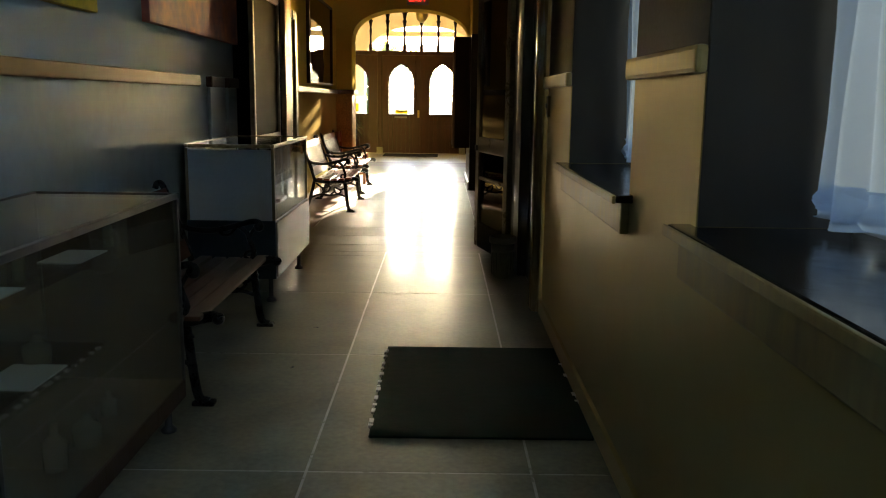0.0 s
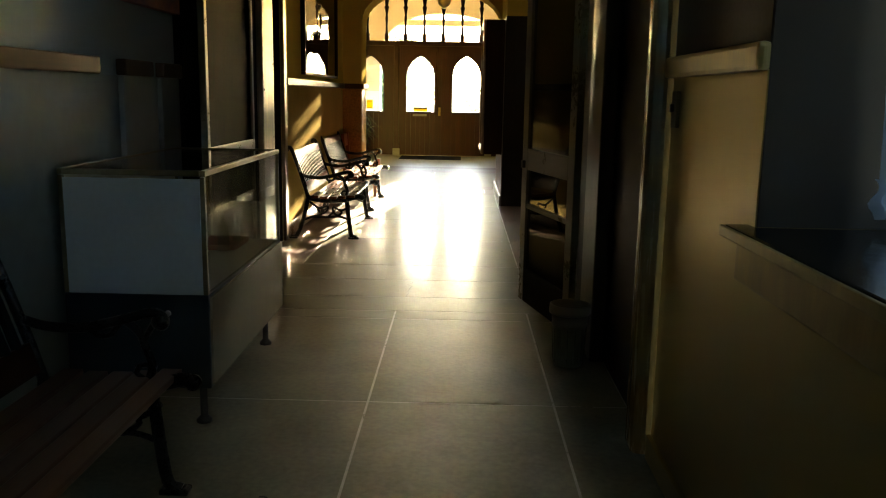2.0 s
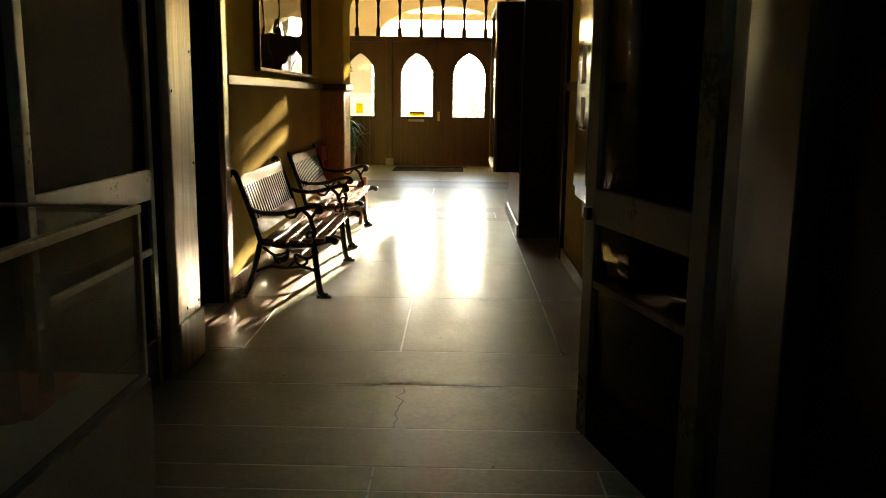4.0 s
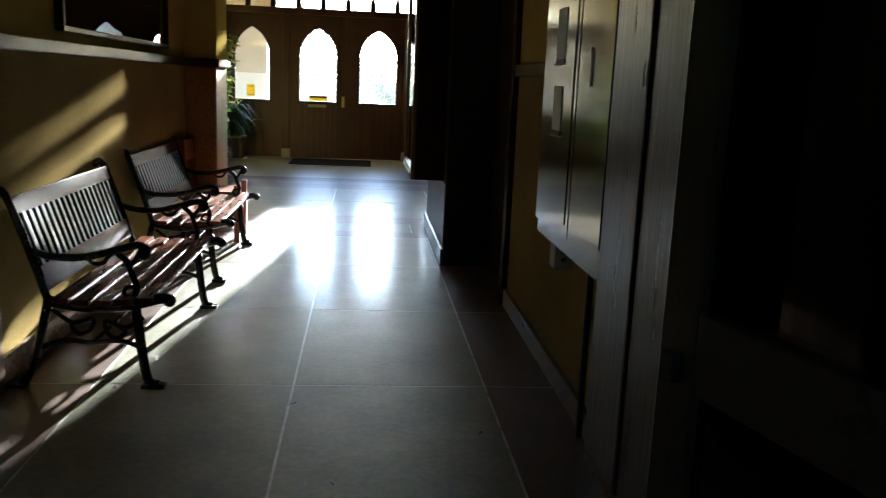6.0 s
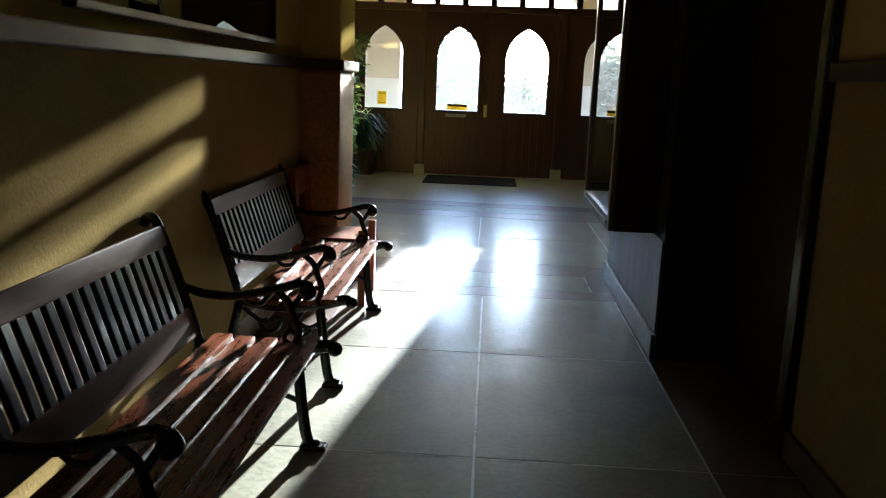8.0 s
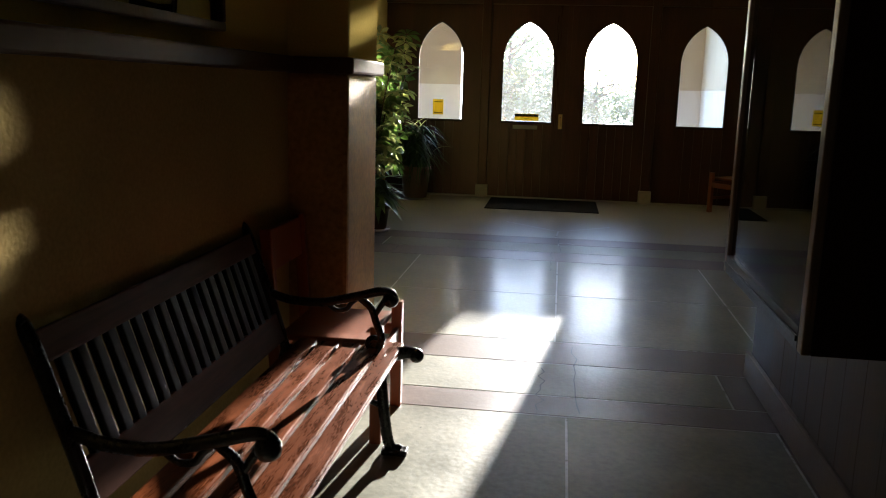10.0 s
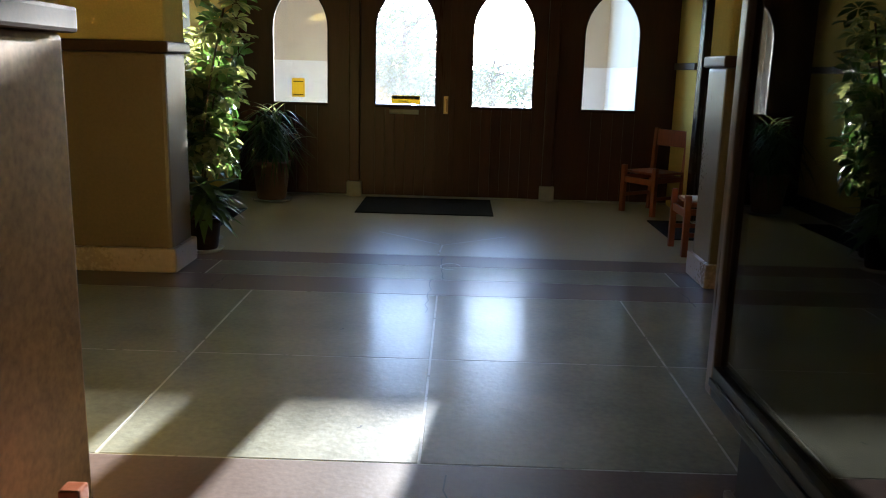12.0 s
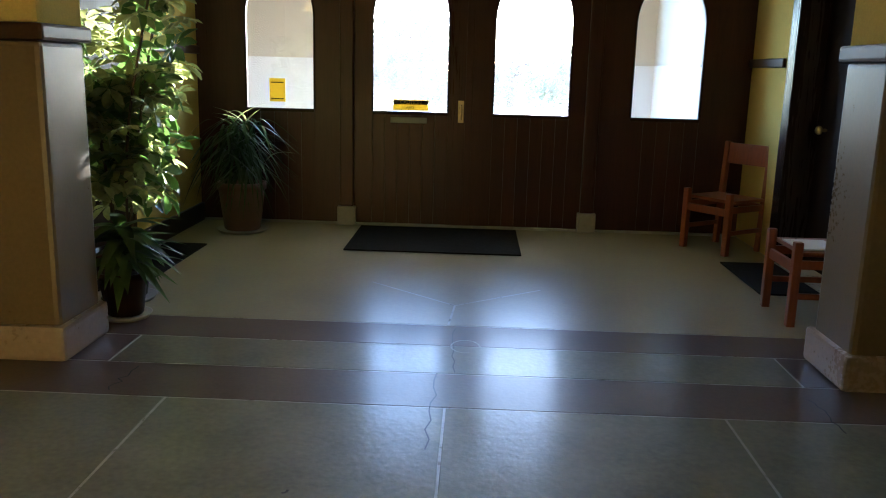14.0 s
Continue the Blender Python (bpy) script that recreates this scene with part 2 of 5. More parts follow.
car_paint = material("white_car_paint", (0.75, 0.76, 0.78), 0.2, vary=0.03, coat=0.5)
clear = glass_material("clear_glass", (0.97, 0.98, 0.97), thin=True)
dusty = glass_material("dusty_glass", (0.95, 0.97, 0.97))
# pale diffuse mixed in paints sheen and haze onto the case glass
hazy = glass_material("hazed_glass", (0.94, 0.95, 0.90), ior=1.5, thin=True)
hn, hl = hazy.node_tree.nodes, hazy.node_tree.links
hd, hm = hn.new("ShaderNodeBsdfDiffuse"), hn.new("ShaderNodeMixShader")
hd.inputs[0].default_value, hm.inputs[0].default_value = (0.55, 0.52, 0.36, 1), 0.16
hl.new(hn["Mix Shader"].outputs[0], hm.inputs[1]), hl.new(hd.outputs[0], hm.inputs[2])
hl.new(hm.outputs[0], hn["Material Output"].inputs[0])
# more of that diffuse stands in for the bottles' highlights
silver = hazy.copy()
silver.node_tree.nodes[hm.name].inputs[0].default_value = 0.32
dim_pane = hazy.copy()
dim_pane.node_tree.nodes[hm.name].inputs[0].default_value = 0.075
dn, dl = dusty.node_tree.nodes, dusty.node_tree.links
dust, dmix, dtex = dn.new("ShaderNodeBsdfTranslucent"), dn.new("ShaderNodeMixShader"), dn.new("ShaderNodeTexNoise")
drange = dn.new("ShaderNodeMapRange")
dtex.inputs["Scale"].default_value, dtex.inputs["Detail"].default_value = 6, 6
drange.inputs["To Min"].default_value, drange.inputs["To Max"].default_value = 0.005, 0.05
dl.new(dtex.outputs[0], drange.inputs[0]), dl.new(drange.outputs[0], dmix.inputs[0])
dl.new(dn["Mix Shader"].outputs[0], dmix.inputs[1]), dl.new(dust.outputs[0], dmix.inputs[2])
dl.new(dmix.outputs[0], dn["Material Output"].inputs[0])
dark_glass = glass_material("display_glass", (0.5, 0.5, 0.5), ior=2.0)
leaf_glass = glass_material("dim_door_glass", (0.42, 0.42, 0.38), ior=1.5)
# opaque near-black in place of the dark reflection in the leaf's glass
black_pane = material("opaque_black_glazing", (0.004, 0.004, 0.004), 0.6, vary=0.3, scale=2, grain=12, bump=0.0, rough_vary=0.02, spec=0.01)
# the dark tint cuts the windows' light, as shade outside would
shade_tint = glass_material("shade_tinted_window_glass", (0.36, 0.31, 0.24))
amber = glass_material("amber_glass", (1.0, 0.93, 0.76))
picture_glass = glass_material("picture_glass", (0.35, 0.35, 0.35), ior=2.6, wavy=0.35)


def leafy(name, a, b):
    m = material(name, a, 0.4, vary=0.4, scale=9, grain=40, bump=0.05, other=b)
    n, l = m.node_tree.nodes, m.node_tree.links
    tr, mx = n.new("ShaderNodeBsdfTranslucent"), n.new("ShaderNodeMixShader")
    tr.inputs[0].default_value = (b[0] * 1.25, b[1] * 1.35, b[2] * 0.9, 1)
    mx.inputs[0].default_value = 0.3
    l.new(n["Principled BSDF"].outputs[0], mx.inputs[1]), l.new(tr.outputs[0], mx.inputs[2])
    l.new(mx.outputs[0], n["Material Output"].inputs[0])
    return m


leaf_green = leafy("green_leaf", (0.05, 0.10, 0.02), (0.12, 0.20, 0.05))
leaf_dark = leafy("dark_green_leaf", (0.025, 0.055, 0.015), (0.06, 0.11, 0.03))
leaf_pale = leafy("variegated_leaf", (0.05, 0.11, 0.03), (0.46, 0.45, 0.22))
yellow = leafy("yellow_sign_face", (0.88, 0.62, 0.04), (0.44, 0.33, 0.03))
tree_leaf = leafy("tree_leaf", (0.05, 0.08, 0.03), (0.10, 0.13, 0.05))
cloth = material("sheer_white_cotton", (0.74, 0.76, 0.80), 0.9, vary=0.06, scale=5, grain=200, bump=0.05)
cn, cl = cloth.node_tree.nodes, cloth.node_tree.links
ctr, cmx = cn.new("ShaderNodeBsdfTranslucent"), cn.new("ShaderNodeMixShader")
ctr.inputs[0].default_value, cmx.inputs[0].default_value = (0.56, 0.72, 0.96, 1), 0.68
cl.new(cn["Principled BSDF"].outputs[0], cmx.inputs[1]), cl.new(ctr.outputs[0], cmx.inputs[2])
cl.new(cmx.outputs[0], cn["Material Output"].inputs[0])


# ---- mesh helpers ----
def box(bm, x0, y0, z0, x1, y1, z1, bevel=0.0, m=None):
    r = bmesh.ops.create_cube(bm, size=1.0)
    vs = r["verts"]
    for v in vs:
        v.co = Vector(((x0 + x1) / 2 + v.co.x * (x1 - x0), (y0 + y1) / 2 + v.co.y * (y1 - y0), (z0 + z1) / 2 + v.co.z * (z1 - z0)))
    if bevel:
        es = list({e for v in vs for e in v.link_edges})
        r = bmesh.ops.bevel(bm, geom=es, offset=bevel, segments=2, affect="EDGES", profile=0.6)
        vs = list({v for f in r["faces"] for v in f.verts})
    if m:
        bmesh.ops.transform(bm, matrix=m, verts=[v for v in vs if v.is_valid])
    return bm


def prism(bm, poly, a, b, axis="y"):
    """A flat outline (two coordinates each) pushed out from a to b along an axis."""
    def at(p, d):
        return {"y": (p[0], d, p[1]), "x": (d, p[0], p[1]), "z": (p[0], p[1], d)}[axis]
    lo, hi = [bm.verts.new(at(p, a)) for p in poly], [bm.verts.new(at(p, b)) for p in poly]
    k = len(poly)
    fs = [bm.faces.new(lo), bm.faces.new(hi[::-1])]
    fs += [bm.faces.new((lo[i], hi[i], hi[(i + 1) % k], lo[(i + 1) % k])) for i in range(k)]
    bmesh.ops.recalc_face_normals(bm, faces=fs)
    return bm


def sweep(bm, pts, r, segs=8, flat=1.0, closed_ends=True, axis=None):
    """A round bar along points; r is one radius or one per point; flat narrows it along y."""
    pts = [Vector(p) for p in pts]
    rings = []
    for i, p in enumerate(pts):
        d = (pts[min(i + 1, len(pts) - 1)] - pts[max(i - 1, 0)]).normalized()
        side = axis.copy() if axis else (Vector((0, 1, 0)) if abs(d.y) < 0.9 else Vector((1, 0, 0)))
        side = (side - d * side.dot(d)).normalized()
        up = d.cross(side)
        rad = r[i] if isinstance(r, (list, tuple)) else r
        rings.append([bm.verts.new(p + side * math.cos(2 * math.pi * k / segs) * rad * flat + up * math.sin(2 * math.pi * k / segs) * rad) for k in range(segs)])
    for a, b in zip(rings, rings[1:]):
        for k in range(segs):
            f = bm.faces.new((a[k], a[(k + 1) % segs], b[(k + 1) % segs], b[k]))
            f.smooth = True
    if closed_ends:
        bm.faces.new(rings[0][::-1]), bm.faces.new(rings[-1])
    return bm


def lathe(bm, profile, cx=0, cy=0, segs=20):
    """Turn a list of (radius, height) round a vertical axis."""
    rings = [[bm.verts.new((cx + r * math.cos(2 * math.pi * k / segs), cy + r * math.sin(2 * math.pi * k / segs), z)) for k in range(segs)] for r, z in profile]
    for a, b in zip(rings, rings[1:]):
        for k in range(segs):
            f = bm.faces.new((a[k], a[(k + 1) % segs], b[(k + 1) % segs], b[k]))
            f.smooth = True
    bm.faces.new(rings[0][::-1]), bm.faces.new(rings[-1])
    return bm


def curve(pts, n=6):
    """A smooth line through points."""
    p = [Vector(q) for q in pts]
    p = [p[0] * 2 - p[1]] + p + [p[-1] * 2 - p[-2]]
    out = []
    for i in range(1, len(p) - 2):
        for k in range(n):
            t = k / n
            a, b, c, d = p[i - 1], p[i], p[i + 1], p[i + 2]
            out.append(0.5 * ((2 * b) + (c - a) * t + (2 * a - 5 * b + 4 * c - d) * t * t + (3 * b - a - 3 * c + d) * t ** 3))
    return out + [p[-2]]


def mesh_of(bm, name, mat):
    me = bpy.data.meshes.new(name)
    bm.normal_update()
    bm.to_mesh(me)
    bm.free()
    me.materials.append(mat)
    return me


def part(name, bm, mat, parent=None, label=""):
    ob = new(name, mesh_of(bm, name, mat))
    ob.parent = parent
    return tagged(ob, label)


def thing(name, label, category, group="", kind="", m=None):
    e = new(name)
    e.empty_display_size = 0.1
    if m:
        e.matrix_basis = m
    return tagged(e, label, category, group, kind)


def structure(name, bm, mat, label, category):
    return tagged(part(name, bm, mat), label, category, kind="structure")


def B(*boxes, bevel=0.0):
    bm = bmesh.new()
    for b in boxes:
        box(bm, *b, bevel=bevel)
    return bm


def gothic(x0, x1, zs, zt, n=8):
    a, h = (x1 - x0) / 2, zt - zs
    r = (a * a + h * h) / (2 * a)
    top = math.atan2(h, r - a)
    left = [(x0 + r - r * math.cos(top * i / n), zs + r * math.sin(top * i / n)) for i in range(n + 1)]
    return left + [(x0 + x1 - x, z) for x, z in left[-2::-1]]


def tudor(x0, x1, zs, zt, n=20, p=2.3):
    c, a = (x0 + x1) / 2, (x1 - x0) / 2
    return [(c - a * math.cos(math.pi * i / n), zs + (zt - zs) * (1 - abs(math.cos(math.pi * i / n)) ** p) ** (1 / p)) for i in range(n + 1)]


def over_arch(bm, arch, z1, y0, y1):
    """The masonry between an arch and a level line above it."""
    for (xa, za), (xb, zb) in zip(arch, arch[1:]):
        if xb - xa > 1e-5:
            prism(bm, [(xa, za), (xb, zb), (xb, z1), (xa, z1)], y0, y1)
    return bm


# ---- setting: floor ----
LW, RA, RB = -1.78, 0.68, 0.75          # left wall, right wall of the first and second stretch
structure("floor", B((-2.0, -3.0, -0.30, 1.1, 14.5, -0.0013), (-6.0, 14.5, -0.30, 5.0, 22.05, -0.0013)), joint, "pale jointed concrete floor of the hall", "floor")
floor_ob = bpy.data.objects["floor"]


# ---- setting: first stretch ----
def window_bay(y0, y1, index):
    """A deep window recess: jambs, sill with apron, sash window, outside."""
    w = thing("window_%d" % index, "deep-set sash window with dark sill", "window", kind="structure")
    part("window_frame", B((1.10, y0, 1.10, 1.16, y0 + 0.07, 2.9), (1.10, y1 - 0.07, 1.10, 1.16, y1, 2.9), (1.10, y0, 1.06, 1.16, y1, 1.14), (1.10, y0, 2.9, 1.16, y1, 3.0), (1.10, y0, 1.98, 1.16, y1, 2.03), bevel=0.006), white_paint, w)
    p = part("pane", B((1.125, y0 + 0.07, 1.14, 1.131, y1 - 0.07, 2.9)), clear if index == 1 else shade_tint, w)
    p.visible_shadow = False
    part("window_sill", B((0.62, y0 - 0.06, 1.045, 1.10, y1 + 0.06, 1.075), bevel=0.008), sill_paint, w, "worn dark painted sill")
    part("sill_lip", B((0.606, y0 - 0.062, 1.043, 0.619, y1 + 0.062, 1.073), bevel=0.005), worn_apron, w, "worn gold-painted sill edge")
    part("jamb_lining", B((0.684, y0 + 0.0005, 1.076, 1.099, y0 + 0.005, 2.99)), dark_plaster, w)
    part("jamb_lining", B((0.684, y1 - 0.005, 1.076, 1.099, y1 - 0.0005, 2.99)), dark_plaster, w)
    part("apron", B((0.645, y0 - 0.03, 0.93, 0.678, y1 + 0.03, 1.043), bevel=0.006), worn_apron, w, "worn scratched apron board")


structure("wall_west_a", B((LW - 0.2, -3, 0, LW, 9.05, 1.47), bevel=0.0), grey_dado, "grey-green gloss painted dado wall", "wall")
structure("wall_west_a_upper", B((LW - 0.2, -3, 1.47, LW, 9.05, 3.5)), blue_wall, "pale blue plaster upper wall", "wall")
structure("rail_west_a", B((LW, -3, 1.47, LW + 0.035, 6.16, 1.55), bevel=0.01), rail_wood, "brown wooden wall rail", "trim")
for ya, yb in ((6.42, 6.78), (6.95, 7.24)):
    structure("pilaster_west_a", B((LW, ya, 0, LW + 0.03, yb, 1.47), bevel=0.008), grey_dado, "grey-green gloss painted pilaster", "trim")
    structure("rail_west_a", B((LW, ya - 0.015, 1.47, LW + 0.05, yb + 0.01, 1.55), bevel=0.01), rail_wood, "brown wooden pilaster cap", "trim")
# the first bay lies out of view, added to let fill light in
WINS = [(-1.5, -0.05), (0.75, 2.2), (3.0, 4.47)]
lower = bmesh.new()
upper = bmesh.new()
box(lower, RA, -3, 0, RA + 0.45, 5.42, 1.045)
edges = [-3.0] + [v for w in WINS for v in w] + [5.42]
for a, b in zip(edges[::2], edges[1::2]):
    box(lower, RA, a, 1.045, RA + 0.45, b, 1.48)
    box(upper, RA, a, 1.48, RA + 0.45, b, 3.5)
for a, b in WINS:
    box(upper, RA, a, 3.0, RA + 0.45, b, 3.5)
structure("wall_east_a", lower, khaki, "khaki gloss painted dado wall", "wall")
structure("wall_east_a_upper", upper, dark_plaster, "very dark plaster upper wall", "wall")
for a, b in zip(edges[::2], edges[1::2]):
    structure("rail_east_a", B((RA - 0.035, a - 0.02, 1.475, RA, b + 0.02, 1.55), bevel=0.014), worn_apron, "painted rail on the window pier", "trim")
for i, (a, b) in enumerate(WINS):
    window_bay(a, b, i + 1)
structure("baseboard_east_a", B((RA - 0.02, -3, 0, RA, 5.42, 0.10), bevel=0.006), khaki, "painted baseboard", "baseboard")
structure("ceiling", B((-6.0, -3.0, 3.5, RA + 0.45, 14.4, 3.7), (RA + 0.45, 5.4, 3.5, 5, 14.4, 3.7)), ceiling_white, "cream plaster ceiling", "ceiling")
structure("ceiling_foyer", B((-6.0, 14.4, 4.4, 5.0, 22.1, 4.6)), ceiling_white, "cream plaster foyer ceiling", "ceiling")
structure("wall_south", B((-6.0, -3.2, 0, 5.0, -3.0, 3.7)), dark_plaster, "plain very dark end wall", "wall")
structure("wall_panel_west", B((LW, 7.25, 0, LW + 0.05, 8.495, 3.5), bevel=0.006), dark_matte, "near-black panel behind the open door", "trim")
# dark stretch on the east side, up to the doorway
structure("corner_post_east", B((0.60, 5.42, 0, 0.70, 5.56, 3.5), bevel=0.042), corner_gold, "worn wooden corner trim", "trim")
structure("wall_east_dark", B((0.70, 5.56, 0, 1.13, 8.495, 3.5), (0.752, 8.495, 0, 1.13, 9.08, 3.5)), near_black, "near-black gloss wall", "wall")
structure("pilaster_east_dark", B((0.62, 6.62, 0, 0.70, 7.05, 3.5), bevel=0.012), dark_paint, "near-black pilaster", "trim")
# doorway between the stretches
structure("door_jamb_west", B((-1.78, 8.665, 0, -1.59, 9.03, 3.5), bevel=0.010), lit_jamb, "worn stained wooden door jamb", "trim")
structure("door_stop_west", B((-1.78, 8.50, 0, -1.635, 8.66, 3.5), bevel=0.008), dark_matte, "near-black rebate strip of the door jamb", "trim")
jamb_ob = bpy.data.objects["door_jamb_west"]
for y, z in ((8.99, 0.31), (8.80, 0.31), (8.99, 1.05), (8.70, 1.42), (8.99, 1.62)):
    bm = bmesh.new()
    lathe(bm, [(0.001, 0), (0.009, 0.0), (0.009, 0.002), (0.004, 0.004), (0.001, 0.004)], 0, 0, 10)
    bmesh.ops.transform(bm, matrix=pose(-1.59, y, z, 0, 90, 0), verts=bm.verts)
    part("screw_head", bm, dark_metal, jamb_ob)
structure("door_jamb_east", B((0.54, 8.50, 0, 0.75, 8.77, 3.5), (0.548, 8.775, 0, 0.75, 8.805, 3.5), (0.54, 8.81, 0, 0.75, 9.14, 3.5), bevel=0.012), shaded_jamb, "worn stained wooden door jamb", "trim")
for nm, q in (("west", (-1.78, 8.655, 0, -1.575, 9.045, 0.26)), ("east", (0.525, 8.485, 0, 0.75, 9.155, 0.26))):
    structure("jamb_plinth_" + nm, B(q, bevel=0.012), lit_jamb if nm == "west" else shaded_jamb, "worn wooden plinth block of the door jamb", "trim")
structure("door_head", B((-1.78, 8.86, 2.75, 1.13, 9.04, 3.5), bevel=0.01), post_wood, "stained wooden door head", "trim")

# ---- setting: second stretch ----
structure("wall_west_b", B((LW - 0.2, 10.16, 0, LW, 14.27, 1.47), (LW - 0.2, 9.05, 0, LW - 0.16, 10.16, 1.47)), olive, "olive-brown textured dado wall", "wall")
structure("wall_west_b_upper", B((LW - 0.2, 10.16, 1.47, LW, 14.27, 3.5), (LW - 0.2, 9.05, 1.47, LW - 0.16, 10.16, 2.3), (LW - 0.2, 9.05, 2.3, LW, 10.16, 3.5)), mustard, "mustard plaster upper wall", "wall")
structure("rail_west_b", B((LW, 10.285, 1.47, LW + 0.04, 14.24, 1.54), bevel=0.01), rail_wood, "brown wooden wall rail", "trim")
structure("baseboard_west_b", B((LW, 10.285, 0, LW + 0.02, 14.26, 0.14), bevel=0.008), base_paint, "tan cove baseboard", "baseboard")
structure("wall_east_b", B((RB, 9.08, 0, RB + 0.4, 11.88, 1.47)), olive, "olive-brown dado wall", "wall")
structure("wall_east_b_upper", B((RB, 9.08, 1.47, RB + 0.4, 11.88, 3.5)), mustard, "mustard plaster upper wall", "wall")
structure("rail_east_b", B((RB - 0.03, 9.16, 1.47, RB, 11.88, 1.545), bevel=0.01), rail_wood, "brown wooden wall rail", "trim")
structure("baseboard_east_b", B((RB - 0.025, 9.16, 0, RB, 11.88, 0.115), bevel=0.01), base_brown, "brown cove baseboard", "baseboard")
structure("door_casing_east", B((RB - 0.04, 11.88, 0, RB + 0.4, 11.98, 3.5), bevel=0.014), dark_varnish, "dark painted door casing", "trim")
d = thing("door_3", "dark stained closed door in a recess", "door", kind="structure")
part("leaf", B((0.80, 11.98, 0.0, 0.85, 13.05, 2.3)), dark_wood, d)
part("overpanel", B((0.80, 11.98, 2.3, 0.85, 13.05, 3.5)), dark_wood, d)
d = thing("door_8", "near-black closed side door in a recess", "door", kind="structure")
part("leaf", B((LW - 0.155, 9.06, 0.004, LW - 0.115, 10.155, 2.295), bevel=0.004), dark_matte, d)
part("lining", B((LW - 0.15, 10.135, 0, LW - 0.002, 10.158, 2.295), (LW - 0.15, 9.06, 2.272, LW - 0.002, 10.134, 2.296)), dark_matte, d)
part("casing", B((LW, 10.16, 0, LW + 0.035, 10.28, 2.4), (LW, 9.06, 2.3, LW + 0.035, 10.16, 2.4), bevel=0.008), post_wood, d)
# first arch: piers and vault
structure("pier_east_near", B((0.44, 13.05, 0, 0.95, 14.98, 2.385)), dark_paint, "dark brown painted pier", "wall")
structure("pier_east_near_upper", B((0.445, 13.055, 2.385, 0.95, 14.298, 3.5), (0.445, 14.852, 2.385, 0.95, 14.975, 2.55)), mustard, "mustard plaster above the dark pier", "wall")
structure("pier_base_east", B((0.412, 13.05, 0, 0.438, 15.01, 0.135), (0.441, 14.981, 0, 0.95, 15.01, 0.135), bevel=0.01), base_brown, "brown cove base of the pier", "baseboard")
structure("pier_west_near", B((-2.0, 14.27, 0, -1.51, 14.85, 1.47), bevel=0.02), tan_dado, "olive-brown pier dado", "wall")
structure("pier_west_near_upper", B((-2.0, 14.27, 1.47, -1.51, 14.85, 2.55), bevel=0.02), mustard, "mustard plaster pier", "wall")
structure("pier_cap_west", B((-2.0, 14.24, 1.47, -1.48, 14.88, 1.54), bevel=0.012), cap_wood, "brown wooden pier rail", "trim")
bm = bmesh.new()
over_arch(bm, tudor(-1.51, 0.44, 2.36, 2.87), 4.4, 14.3, 14.85)
box(bm, -6, 14.3, 2.55, -1.51, 14.85, 4.4), box(bm, 0.44, 14.3, 2.55, 5, 14.85, 4.4)
structure("arch_near", bm, mustard, "mustard plaster Tudor arch", "arch")
structure("wall_west_foyer_near", B((-6, 14.65, 0, -2.0, 14.85, 2.55)), mustard, "mustard foyer wall", "wall")
structure("wall_east_foyer_near", B((0.95, 14.65, 0, 5.0, 14.85, 2.55)), mustard, "mustard foyer wall", "wall")
structure("wall_foyer_west", B((-6.0, 15.0, 0, -5.8, 22.0, 4.4)), mustard, "mustard foyer end wall", "wall")
structure("wall_foyer_east", B((4.8, 15.0, 0, 5.0, 22.0, 4.4)), mustard, "mustard foyer end wall", "wall")
# second arch
for side, xa, xb in (("west", -5.8, -2.37), ("east", 1.25, 4.8)):
    structure("pier_%s_far" % side, B((xa, 18.08, 0, xb, 18.5, 1.46), bevel=0.025), foyer_dado, "olive-brown foyer pier dado", "wall")
    structure("pier_%s_far_upper" % side, B((xa, 18.08, 1.46, xb, 18.5, 2.75), bevel=0.025), mustard, "mustard plaster foyer pier", "wall")
    structure("pier_cap_%s" % side, B((xa, 18.05, 1.46, xb + (0.03 if side == "west" else 0), 18.53, 1.535), bevel=0.015) if side == "west" else B((xa - 0.03, 18.05, 1.46, xb, 18.53, 1.535), bevel=0.015), rail_wood, "brown wooden pier rail", "trim")
    structure("pier_base_%s" % side, B((xa, 18.05, 0, xb + 0.03, 18.53, 0.17), bevel=0.02) if side == "west" else B((xa - 0.03, 18.05, 0, xb, 18.53, 0.17), bevel=0.02), base_paint, "tan cove base of the foyer pier", "baseboard")
bm = bmesh.new()
over_arch(bm, tudor(-2.37, 1.25, 2.75, 3.75), 4.4, 18.1, 18.48)
box(bm, -5.8, 18.1, 2.75, -2.37, 18.48, 4.4), box(bm, 1.25, 18.1, 2.75, 4.8, 18.48, 4.4)
structure("arch_far", bm, mustard, "mustard plaster Tudor arch", "arch")
# vestibule
VL, VR, DY = -2.92, 1.86, 21.8
structure("wall_vestibule_west", B((VL - 0.2, 18.5, 0, VL, 22.0, 1.46)), mustard, "mustard vestibule wall", "wall")
structure("wall_vestibule_west_upper", B((VL - 0.2, 18.5, 1.46, VL, 22.0, 4.4)), mustard, "mustard vestibule wall", "wall")
structure("rail_vestibule_west", B((VL, 18.5, 1.46, VL + 0.03, DY, 1.53), bevel=0.01), rail_wood, "brown wooden wall rail", "trim")
structure("rail_vestibule_east", B((VR - 0.03, 21.0, 1.46, VR, DY, 1.53), bevel=0.01), rail_wood, "brown wooden wall rail", "trim")
structure("baseboard_vestibule_west", B((VL, 18.5, 0, VL + 0.03, DY, 0.16), bevel=0.01), dark_paint, "dark baseboard", "baseboard")
